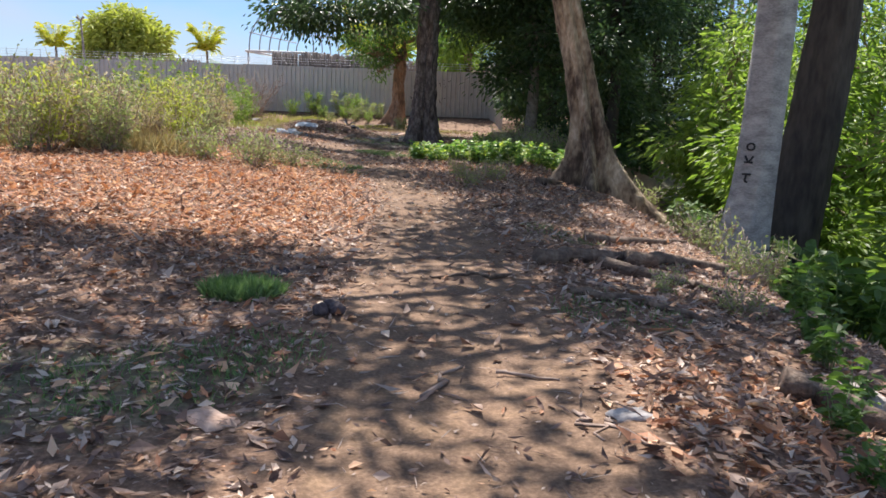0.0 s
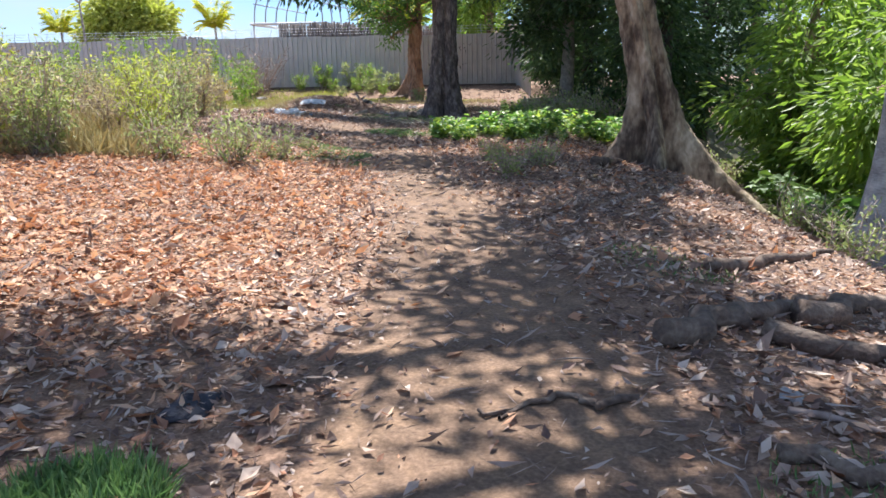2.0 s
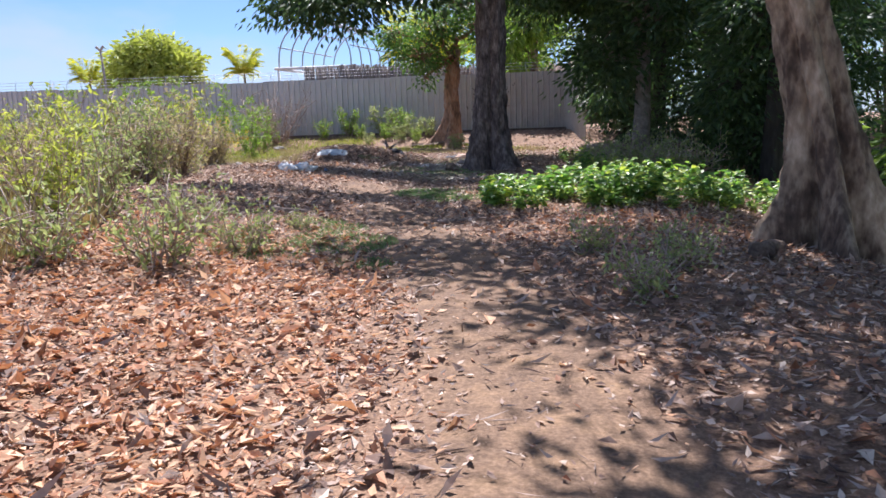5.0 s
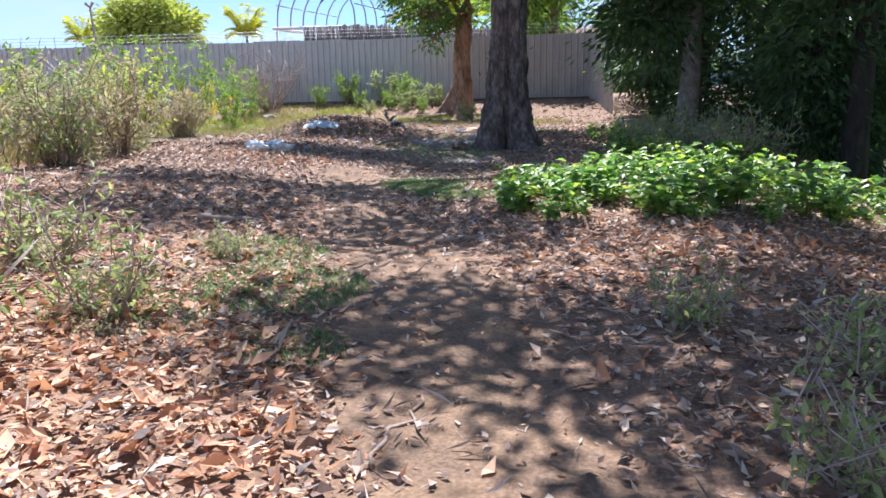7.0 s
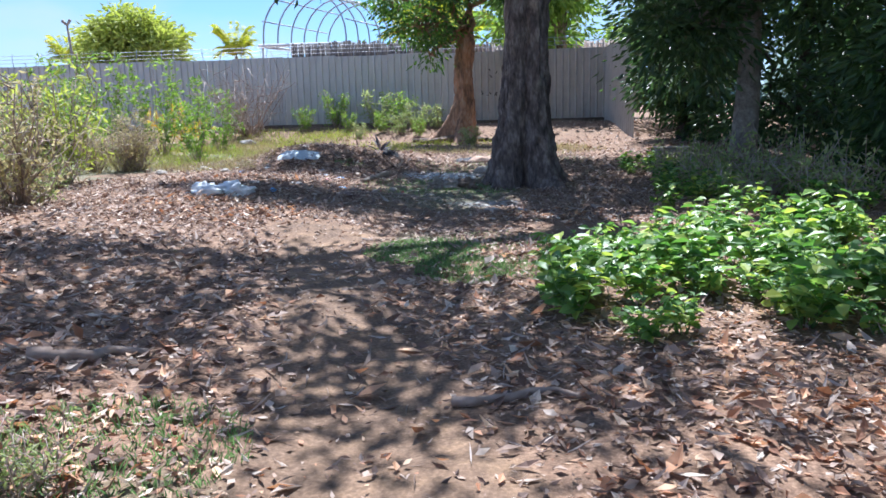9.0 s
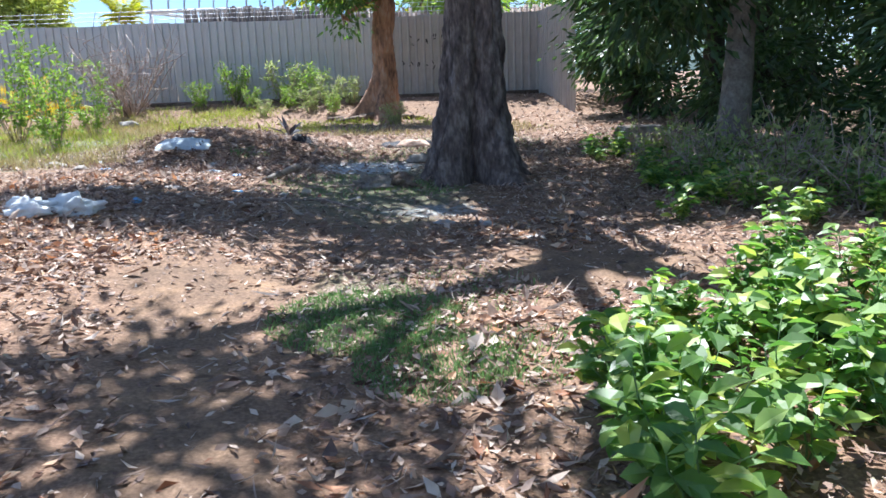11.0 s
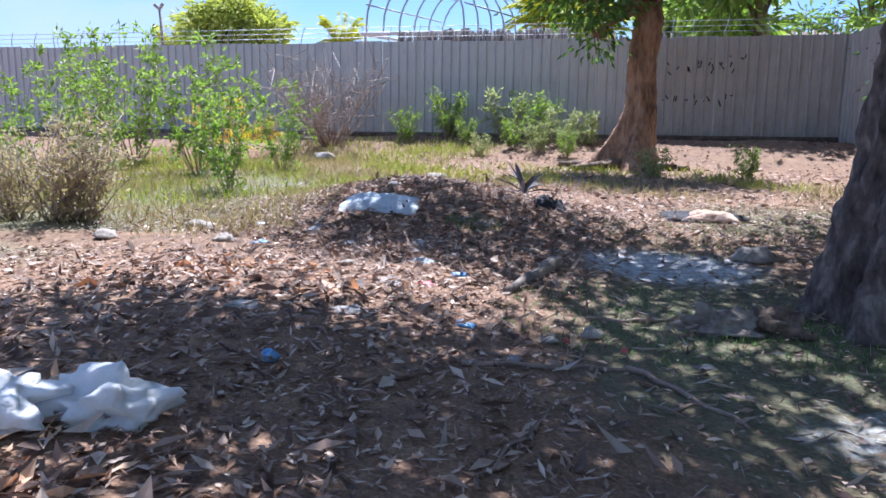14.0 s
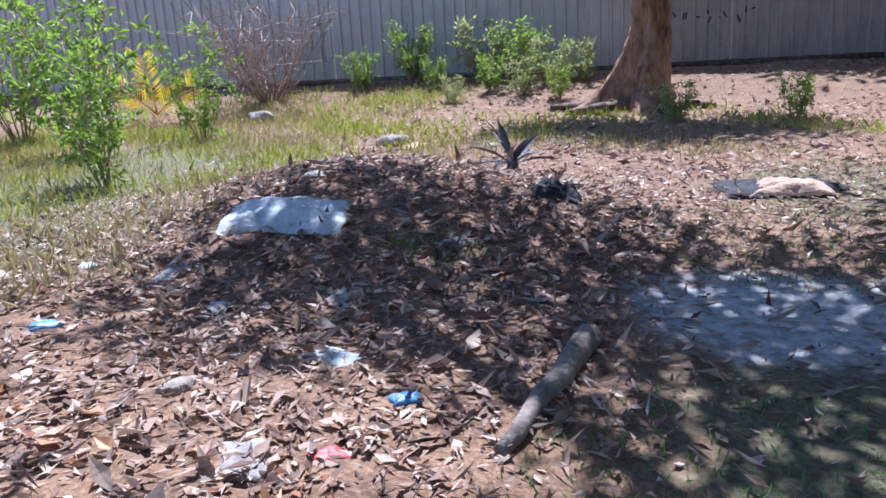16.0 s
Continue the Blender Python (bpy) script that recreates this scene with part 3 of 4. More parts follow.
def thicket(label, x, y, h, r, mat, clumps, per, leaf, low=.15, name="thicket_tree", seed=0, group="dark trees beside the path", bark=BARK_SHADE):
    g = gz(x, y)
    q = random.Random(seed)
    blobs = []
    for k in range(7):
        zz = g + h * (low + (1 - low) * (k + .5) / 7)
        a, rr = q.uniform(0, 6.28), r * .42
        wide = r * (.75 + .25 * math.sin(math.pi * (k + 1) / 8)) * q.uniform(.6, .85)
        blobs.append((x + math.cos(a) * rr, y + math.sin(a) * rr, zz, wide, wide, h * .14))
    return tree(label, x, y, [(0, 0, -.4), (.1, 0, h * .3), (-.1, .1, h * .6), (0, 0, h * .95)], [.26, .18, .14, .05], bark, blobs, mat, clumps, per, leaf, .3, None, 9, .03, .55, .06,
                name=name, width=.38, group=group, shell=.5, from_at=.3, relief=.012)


for i, (x, y, h, r) in enumerate(((4.3, 31.2, 9, 2.8), (5.9, 26.6, 9, 2.3), (6.8, 34.5, 10, 3.0), (5.3, 24.3, 9, 1.9), (4.9, 38.3, 8, 2.2), (8.2, 30, 10, 3), (4.0, 35.6, 6, 1.5), (9.5, 38, 10, 3.2))):
    thicket("dense dark evergreen tree with drooping leaves", x, y, h, r, LEAF_DARK, 250, 40, .22, .04, seed=i)
thicket("dark evergreen tree on a bare grey trunk", 3.0, 27.0, 8, 1.9, LEAF_DARK, 240, 40, .22, .27, seed=61, bark=WOOD_GREY)
# most of these look sunlit through the paler leaf colour
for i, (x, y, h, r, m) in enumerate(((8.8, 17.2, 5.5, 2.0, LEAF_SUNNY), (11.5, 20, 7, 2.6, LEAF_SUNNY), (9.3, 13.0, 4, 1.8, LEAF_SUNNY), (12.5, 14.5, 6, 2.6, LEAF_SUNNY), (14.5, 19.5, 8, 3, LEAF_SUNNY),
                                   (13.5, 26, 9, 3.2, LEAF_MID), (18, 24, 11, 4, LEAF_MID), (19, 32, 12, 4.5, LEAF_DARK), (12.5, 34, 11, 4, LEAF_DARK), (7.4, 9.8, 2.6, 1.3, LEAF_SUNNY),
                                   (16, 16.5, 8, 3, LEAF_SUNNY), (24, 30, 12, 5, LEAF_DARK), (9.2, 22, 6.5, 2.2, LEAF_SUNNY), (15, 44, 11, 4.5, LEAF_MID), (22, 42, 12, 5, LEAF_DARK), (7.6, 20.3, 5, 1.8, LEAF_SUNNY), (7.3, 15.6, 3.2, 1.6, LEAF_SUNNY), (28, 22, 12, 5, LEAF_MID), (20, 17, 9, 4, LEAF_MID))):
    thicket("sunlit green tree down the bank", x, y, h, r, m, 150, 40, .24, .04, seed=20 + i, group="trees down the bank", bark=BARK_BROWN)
for x, y, r in ((1.2, 45.2, 2.8), (1.5, 62, 4), (8, 58, 4), (-5, 66, 3.5), (-1, 58, 2.6)):
    thicket("light green tree behind the fence", x, y, 8.5, r, LEAF_SUNNY, 140, 32, .4, .15, seed=int(x * 7 + 90), group="trees behind the fence", bark=BARK_BROWN)

# ---------------------------------------------------------------- beyond the fence
dome = tree("round dense mango tree behind the fence", -31, 73, [(0, 0, -.3), (0, 0, 3), (0, 0, 6), (0, 0, 8)], [.5, .4, .35, .1], BARK_BROWN,
            [(-31, 73, 8.2, 4.6, 4.2, 3.6), (-32.8, 72.5, 7.6, 2.6, 2.6, 2.2), (-29, 72.5, 7.8, 2.6, 2.6, 2.4), (-31, 72, 10, 2.4, 2.4, 1.7)], LEAF_FAR, 420, 34, .5, .36, name="dome_tree", shell=.8)


def palm(x, y, h, reach, mat, label="yellow-green palm behind the fence", n=36, seed=0):
    g = gz(x, y)
    root = tagged(new("palm"), label, "palm", "palms behind the fence")
    root.location = (x, y, g)
    part(root, "trunk", tubes_mesh("trunk", [([(0, 0, -.2), (.1, 0, h * .5), (0, 0, h)], [.2, .15, .13])], BARK_BROWN, 8))
    q = np.random.default_rng(seed)
    pos, al = [], []
    specs = []
    for k in range(n):
        a, lift = q.uniform(0, 6.28), q.uniform(.8, 2.6)
        pts = []
        for t in np.linspace(0, 1, 9):
            pts.append((math.cos(a) * reach * t, math.sin(a) * reach * t, h + lift * reach * t - reach * 1.0 * t * t))
        specs.append((pts, np.linspace(.03, .008, 9)))
        pts = np.array(pts)
        for t in np.linspace(.12, .99, 26):
            c = np.array([np.interp(t * 8, range(9), pts[:, j]) for j in range(3)])
            for sgn in (-1, 1):
                pos.append(c)
                al.append((-math.sin(a) * sgn + math.cos(a) * .6, math.cos(a) * sgn + math.sin(a) * .6, -.35))
    part(root, "frond_stem", tubes_mesh("frond_stem", specs, mat, 4))
    tagged(part(root, "frond", leaves("frond", np.array(pos), np.array(al), reach * .38, .05 * reach, mat, flat=(0, 0, 2))), kind="stuff")
    return root


palm(-28.0, 88, 6.0, 2.0, LEAF_PALM, seed=1)
palm(-45.5, 88, 5.8, 1.9, LEAF_PALM, seed=2)
palm(-6.3, 60, 4.6, 2.2, LEAF_PALM, seed=3)
palm(-4.0, 57, 4.0, 2.0, LEAF_PALM, seed=4)


def screen_row(name, label, x0, x1, y, top, mat, depth=1.2, seed=0):
    """A ragged-topped screen of dry stalks."""
    q = random.Random(seed)
    specs = []
    n = int((x1 - x0) / .16)
    for row in range(3):
        for k in range(n):
            x = x0 + (x1 - x0) * (k + q.random()) / n
            yy = y + row * depth / 2
            specs.append((((x, yy, gz(x, yy) - .1), (x + q.uniform(-.1, .1), yy, top + q.uniform(-.22, .08))), (.09, .07)))
    return tagged(new(name, tubes_mesh(name, specs, mat, 4)), label, "screen")


screen_row("reed_screen", "dark brown dry reed screen behind the fence", -22.7, -16.6, 50, 5.25, THATCH, seed=1)
screen_row("reed_screen", "dark weathered reed screen below the hoops", -12.2, -5.0, 52, 6.1, THATCH, seed=2)
screen_row("reed_screen", "dry brown reed screen behind the fence", -5.0, 6.0, 54, 6.0, DRY_TWIG, seed=3)


def building(label, x0, x1, y0, y1, top, wall_mat, roof_mat):
    root = tagged(new("building"), label, "building", "low buildings behind the fence")
    g = min(gz(x0, y0), gz(x1, y0)) - .1
    root.location = (x0, y0, g)
    w, d, h = x1 - x0, y1 - y0, top - g
    body = bmesh.new()
    bmesh.ops.create_cube(body, size=1, matrix=Matrix.Translation((w / 2, d / 2, h / 2)) @ Matrix.Diagonal((w, d, h, 1)))
    me = bpy.data.meshes.new("wall")
    body.to_mesh(me)
    body.free()
    me.materials.append(wall_mat)
    part(root, "wall", me)
    n = int(w / .5)
    V, F = [], []
    for k in range(n + 1):
        x = -.3 + (w + .6) * k / n
        dz = .03 * (k % 2)
        V += [(x, -.4, h + .05 + dz), (x, d + .3, h + .55 + dz), (x, -.4, h - .02 + dz), (x, d + .3, h + .48 + dz)]
    for k in range(n):
        a = k * 4
        F += [(a, a + 4, a + 5, a + 1), (a + 2, a + 3, a + 7, a + 6), (a, a + 2, a + 6, a + 4)]
    part(root, "roof", set_mesh("roof", V, F, roof_mat))
    return root


building("long low white building with a pale sheet roof", -18.5, -11.5, 57, 64, 5.0, PLASTER, PLASTER)
building("low building with a grey brown sheet roof", -42, -25.5, 56, 63, 5.2, PLASTER, ROOF)


def hoop_house():
    root = tagged(new("hoop_frame"), "bare grey pipe hoop frame on a raised deck", "hoop frame")
    root.location = (-12, 54.5, 0)
    specs = []
    for k in range(6):
        cx, y, r = k * .42, k * 1.25, 2.3
        pts = [(cx - r, y, 6.35)] + [(cx - r * math.cos(a), y, 6.75 + 2.5 * math.sin(a)) for a in np.linspace(0, math.pi, 15)] + [(cx + r, y, 6.35)]
        specs.append((pts, [.05] * len(pts)))
    for a in (.35, .9, 1.57, 2.2, 2.8):
        specs.append(([(-2.45 * math.cos(a), 0, 6.75 + 2.5 * math.sin(a)), (2.1 - 2.45 * math.cos(a), 6.25, 6.75 + 2.5 * math.sin(a))], [.04, .04]))
    part(root, "hoop", tubes_mesh("hoop", specs, HOOP, 6))
    deck = [([(-2.6, 0, 6.3), (2.6, 0, 6.3)], [.09, .09]), ([(-.5, 6.3, 6.3), (4.7, 6.3, 6.3)], [.09, .09]), ([(-2.5, 0, 6.3), (-.4, 6.3, 6.3)], [.09, .09]), ([(2.5, 0, 6.3), (4.6, 6.3, 6.3)], [.09, .09])]
    deck += [([(x, y, 1.9), (x, y, 6.35)], [.08, .08]) for x, y in ((-2.4, .1), (2.4, .1), (-.4, 6.2), (4.6, 6.2))]
    part(root, "deck_beam", tubes_mesh("deck_beam", deck, PLASTER, 6))


hoop_house()


def lamp_pole():
    x, y = -29.6, 62
    g = gz(x, y)
    specs = [([(0, 0, -.2), (-.2, 0, 4), (-.35, 0, 6.5)], [.12, .1, .07]), ([(-.35, 0, 6.4), (-.65, 0, 6.7)], [.07, .11]), ([(-.35, 0, 6.4), (-.1, 0, 6.75)], [.07, .11])]
    ob = tagged(new("lamp_pole", tubes_mesh("lamp_pole", specs, WOOD_GREY, 8)), "leaning grey pole with a pair of floodlights", "pole")
    ob.location = (x, y, g)


lamp_pole()
hill = [(([(x0, y, 0), (x0 + 20, y + 5, 0)]), (h, h * .8)) for x0, y, h in ((-190, 330, 21), (-165, 340, 20), (-140, 350, 26), (-110, 350, 24), (-80, 360, 24), (-50, 360, 23), (-20, 360, 23), (10, 360, 24), (40, 360, 25),
                                                                        (-230, 320, 19), (80, 350, 28), (120, 340, 30))]
tagged(new("backdrop", tubes_mesh("backdrop", hill, HILL, 20, .1)), "hazy far wooded rise", "backdrop", kind="structure")

# ---------------------------------------------------------------- plants
def scatter_mask(n, x0, x1, y0, y1, keep):
    x, y = rng.uniform(x0, x1, n), rng.uniform(y0, y1, n)
    k = rng.random(n) < keep(x, y)
    return x[k], y[k]


def shrub_variant(label, h, r, stems, mat, per, leaf, seed, twig=DRY_TWIG, name="shrub", group="wispy shrubs beside the path"):
    q = np.random.default_rng(seed)
    root = tagged(new(name), label, "shrub", group)
    specs, pos, al = [], [], []
    for k in range(stems):
        a, rr = q.uniform(0, 6.28), r * math.sqrt(q.random())
        tip = np.array((math.cos(a) * rr, math.sin(a) * rr, h * q.uniform(.55, 1.05)))
        pts = curve_pts((math.cos(a) * .06, math.sin(a) * .06, -.05), tip, 6, -.1 * h * .3, .035, seed * 31 + k)
        specs.append((pts, np.linspace(.011, .004, 6)))
        for t in np.linspace(.3, 1, 6):
            c = np.array([np.interp(t * 5, range(6), pts[:, j]) for j in range(3)])
            e = c + q.normal(0, .14, 3) * (r / .5) + (0, 0, .06)
            specs.append((np.array((c, e)), (.005, .003)))
            for w in q.random(per):
                pos.append(c * (1 - w) + e * w + q.normal(0, .035, 3))
                al.append(q.normal(0, 1, 3) + (0, 0, .3))
    part(root, "stem", tubes_mesh("stem", specs, twig, 4))
    pos, al = np.array(pos), np.array(al)
    tagged(part(root, "foliage", leaves("foliage", pos, al, leaf * q.uniform(.6, 1.3, len(pos)), leaf * .42, mat)), kind="stuff")
    return root


def spread(variants, places, seed=0, lo=.75, hi=1.25):
    """The first place of each variant takes the original, all others copies."""
    q = random.Random(seed)
    used = set()
    for k, (x, y, *s) in enumerate(places):
        v = variants[k % len(variants)]
        f = s[0] if s else q.uniform(lo, hi)
        m = pose(x, y, gz(x, y) - .01, 0, 0, q.uniform(0, 360))
        if k < len(variants):
            v.scale = (f, f, f)
            v.location, v.rotation_euler = m.translation, m.to_euler()
        else:
            c = copy_thing(v, m)
            c.scale = (f, f, f)


V1 = [shrub_variant("wispy grey-green shrub with bare stems", 1.25, .62, 20, LEAF_GREY, 6, .095, 1),
      shrub_variant("light green feathery shrub in dry grass", 1.15, .6, 19, LEAF_FAR, 6, .10, 2),
      shrub_variant("half-dry brownish shrub with thin twigs", 1.05, .6, 26, DRY_GRASS, 6, .07, 3)]
q = random.Random(4)
pl = []
while len(pl) < 62:
    y = q.uniform(12.0, 27.5)
    x = -q.uniform(4.0, 14.5)
    if x > np.interp(y, (12, 15, 17, 20, 24, 28), (-5.0, -4.6, -5.8, -6.6, -7.2, -8)):
        continue
    pl.append((x, y))
spread(V1, pl, 1, .75, 1.35)
V2 = [shrub_variant("low green shrub with small leaves", .46, .45, 15, LEAF_GREY, 4, .075, 6, group="low shrubs")]
spread(V2, [(-3.5, 13.6), (-3.1, 14.5), (-4.3, 13.3), (.45, 12.9, .75), (.9, 13.8, .8), (.3, 14.6, .7), (-3.9, 15.2), (1.95, 6.3, .45), (2.5, 6.0, .6),
            (3.6, 8.6, .8), (4.2, 9.6), (1.9, 25.0), (1.6, 26.4, .8), (2.3, 26.0, 1.3), (2.6, 24.6, 1.4), (3.0, 25.6, 1.5), (1.9, 23.6, .9), (2.9, 23.4, 1.3), (3.6, 24.2, 1.6), (2.2, 27.4, 1.2),
            (-2.9, 15.9, .45), (3.8, 10.6), (5.2, 10.2), (6.0, 11), (4.6, 13.4), (5.4, 15), (4.8, 17.5), (3.9, 18.2), (-6.9, 22.3, .9), (-7.6, 23.6)], 2, .85, 1.2)
V3 = [shrub_variant("bushy yellow-green plant at the foot of the fence", 1.2, .55, 15, LEAF_SUNNY, 8, .12, 9, group="plants along the fence"),
      shrub_variant("yellowish leggy plant at the foot of the fence", 1.0, .6, 13, LEAF_GREY, 8, .12, 10, group="plants along the fence")]
spread(V3, [(-7.0, 39.3, 1.0), (-5.5, 39.2, 1.1), (-4.7, 38.9, .95), (-4.1, 38.5, .8), (-5.2, 38.2, .6), (-2.1, 35.0, .5), (-.55, 34.8, .5), (-3.4, 38.9, .7), (-6.4, 38.6, .55), (-4.6, 37.8, .6), (-3.9, 37.4, .5), (-5.9, 37.6, .45), (-8.0, 38.9, .7)], 3)
V4 = [shrub_variant("tall thin shrub with a bare stem and fresh leaves", 2.0, .75, 11, LEAF_SUNNY, 15, .12, 12, group="tall shrubs in the open")]
spread(V4, [(-8.5, 30.9, .88), (-10.6, 33.5, 1.15), (-13, 35, 1.3), (-12.2, 32.5, .9), (-9.3, 34.5, .8), (-15, 36, 1.3), (-16.5, 34, 1.2), (-11.5, 30, .8)], 5)
dead = shrub_variant("heap of bare bleached dead branches", 1.3, 1.1, 46, DRY_TWIG, 1, .03, 15, name="dead_branch_heap", group="")
spread([dead], [(-9.8, 38.3, 1.6)], 2)


def frond_fan(x, y):
    g = gz(x, y)
    pos, al, specs = [], [], []
    for k, a in enumerate((.4, 1.5, 2.4)):
        d = np.array((math.cos(a), -.3, .75 * math.sin(a) + .35))
        pts = [d * t * 1.3 + np.array((0, 0, .1 - .35 * t * t)) for t in np.linspace(0, 1, 7)]
        specs.append((pts, np.linspace(.02, .006, 7)))
        for t in np.linspace(.15, 1, 22):
            c = np.array([np.interp(t * 6, range(7), np.array(pts)[:, j]) for j in range(3)])
            for s in (-1, 1):
                pos.append(c)
                al.append(d * .7 + np.array((-d[2] * s, -.1, d[0] * s)))
    root = tagged(new("palm_seedling"), "small palm with yellow dried fronds", "palm")
    root.location = (x, y, g)
    part(root, "frond_stem", tubes_mesh("frond_stem", specs, LEAF_YELLOW, 4))
    tagged(part(root, "frond", leaves("frond", np.array(pos), np.array(al), .42, .035, LEAF_YELLOW)), kind="stuff")


frond_fan(-11.6, 37)


def broad_plant(seed, mat=LEAF_BROAD):
    q = np.random.default_rng(seed)
    root = tagged(new("leafy_plant"), "low plant with broad bright green leaves", "plant", "ground cover beside the path")
    pos, al, specs = [], [], []
    for k in range(9):
        a, rr, h = q.uniform(0, 6.28), .3 * math.sqrt(q.random()), q.uniform(.22, .52)
        tip = (math.cos(a) * rr, math.sin(a) * rr, h)
        pts = curve_pts((math.cos(a) * .03, math.sin(a) * .03, -.03), tip, 5, .02, .015, seed * 9 + k)
        specs.append((pts, np.linspace(.007, .003, 5)))
        for t in np.linspace(.35, 1, 5):
            c = np.array([np.interp(t * 4, range(5), pts[:, j]) for j in range(3)])
            for _ in range(2):
                b = q.uniform(0, 6.28)
                pos.append(c)
                al.append((math.cos(b), math.sin(b), q.uniform(-.35, .45)))
    part(root, "stem", tubes_mesh("stem", specs, GRASS, 4))
    n = len(pos)
    L = q.uniform(.09, .19, n)
    tagged(part(root, "foliage", leaves("foliage", np.array(pos), np.array(al), L, L * .55, mat, .18, -.15, (0, 0, 2.5), True)), kind="stuff")
    return root


V5 = [broad_plant(s) for s in (1, 2, 3, 4)]
V6 = [broad_plant(s, LEAF_MID) for s in (5, 6)]
q = random.Random(12)
pl = []
while len(pl) < 120:
    x, y = q.uniform(-.75, 4.2), q.uniform(17.6, 22.6)
    near = 17.9 + .25 * math.sin(x * 3) + (.7 if x < -.4 else 0)
    if y < near or y > 20.6 + .9 * math.sin(x) + .25 * x or (x < -.75 and y > 19.8):
        continue
    pl.append((x, y))
pl += [(q.uniform(.8, 3.8), q.uniform(22.5, 29), .75) for _ in range(42)]
spread(V5, pl, 7, .5, .98)
spread(V6, [(1.95, 3.35, .55), (1.75, 2.75, .4), (2.3, 3.9, .55), (2.6, 4.7, .7), (2.9, 5.6, .75), (3.3, 6.6, .8), (3.7, 7.6, .9), (4.1, 8.2, .9)]
       + [(q.uniform(4.6, 8.5), q.uniform(8.5, 18), q.uniform(1.1, 1.9)) for _ in range(60)], 8)


def blades(name, label, spots, mat, h, n):
    """spots: (x, y, radius, blades)."""
    xs, ys = [], []
    for x, y, r, k in spots:
        a, rr = rng.uniform(0, 6.28, k), r * np.sqrt(rng.random(k))
        xs.append(x + np.cos(a) * rr)
        ys.append(y + np.sin(a) * rr)
    x, y = np.concatenate(xs), np.concatenate(ys)
    p = np.stack((x, y, ground_z(x, y) - .01), 1)
    al = rng.normal(0, .75, (len(p), 3))
    al[:, 2] = np.abs(al[:, 2]) + .8
    return tagged(new(name, leaves(name, p, al, h * rng.uniform(.5, 1.3, len(p)), .0075, mat, .1, rng.uniform(-.3, .3, len(p)))), label, "grass", kind="stuff")


tagged(blades("grass_tuft", "round green grass tuft in the leaf litter", [(-1.46, 5.27, .28, 2300)], GRASS, .13, 1), kind="stuff")
blades("short_grass", "thin short green grass in the litter",
       [(-1.4, 3.5, .55, 650), (-2.4, 3.0, .8, 550), (-1.0, 3.9, .4, 400), (-2.3, 15.3, .6, 2200), (-2.7, 16.3, .5, 1200), (-3.0, 14.6, .5, 900), (-1.9, 14.2, .3, 500), (-1.9, 20.6, .6, 3600), (-1.5, 19.9, .45, 1800), (-1.3, 21.2, .6, 350), (-2.7, 25.8, .9, 900), (-2.0, 28.9, 1, 900), (-.6, 30.5, 1.4, 1100), (1.3, 5.2, .5, 500),
        (-1.0, 20.0, .4, 700), (1.4, 8.6, .5, 400), (-4.2, 28.0, .3, 300), (-1.5, 25.6, .5, 500)], GRASS, .06, 1)
spots = [(float(-q.uniform(3.9, 13)), float(q.uniform(12.5, 22)), .5, 150) for _ in range(90)]
spots = [s for s in spots if s[0] < np.interp(s[1], (12, 15, 17, 20, 24), (-5.0, -4.8, -6.2, -7.2, -8))]
blades("dry_grass", "dry straw-coloured grass among the shrubs", spots, DRY_GRASS, .38, 1)
blades("meadow_grass", "yellow-green grass in the sunny open ground", [(float(-q.uniform(6, 14)), float(q.uniform(28, 38.5)), .7, 110) for _ in range(105)] + [(float(q.uniform(-7, 0)), float(q.uniform(33, 36)), .6, 70) for _ in range(26)],
       LEAF_FAR, .17, 1)
blades("straw_grass", "bleached dry grass in the sunny open ground", [(float(-q.uniform(6.4, 14)), float(q.uniform(27, 38.5)), .7, 90) for _ in range(210)] + [(float(q.uniform(-7.5, 1)), float(q.uniform(32, 34.5)), .6, 60) for _ in range(30)], DRY_GRASS, .15, 1)

# ---------------------------------------------------------------- leaf litter
def litter(name, label, n, x0, x1, y0, y1, keep, mat, size, rich="rib", thin=(.28, .6), tilt=.14):
    x, y = scatter_mask(n, x0, x1, y0, y1, keep)
    k = len(x)
    p = np.stack((x, y, ground_z(x, y) + rng.uniform(.004, .028, k)), 1)
    al = rng.normal(0, 1, (k, 3))
    al[:, 2] = rng.normal(.04, tilt, k)
    L = size * np.clip(rng.lognormal(-.08, .38, k), .4, 2.1)
    return tagged(new(name, leaves(name, p, al, L, L * rng.uniform(*thin, k), mat, rng.uniform(-.15, .35, (k, 1)), rng.normal(.05, .22, k), (0, 0, 2.6), rich, 1.0)), label, "leaf litter", kind="stuff")


def bare(x, y):
    return np.clip(1 - 1.0 * path_mask(x, y) - bare_mask(x, y) - 1.1 * ash_mask(x, y), .05, 1) * smooth(4.5, 1.5, x - np.interp(y, EDGE[:, 0], EDGE[:, 1]))


# mainly the sunny left side, where brighter leaf colour stands for sunlight
def warm_zone(x, y):
    return bare(x, y) * (.1 + .9 * np.maximum(smooth(-.9, -2.2, x) * smooth(5.5, 8, y) * smooth(17, 14, y), np.maximum(spot(x, y, 1.7, 3, .9, 1.2), .6 * spot(x, y, 1.2, 16.3, 2.0, 1.6))))


def dull_zone(x, y):
    return bare(x, y) * (1 - .6 * green_mask(x, y)) * (1 - .55 * smooth(-.9, -2.2, x) * smooth(5.5, 8, y) * smooth(17, 14, y))


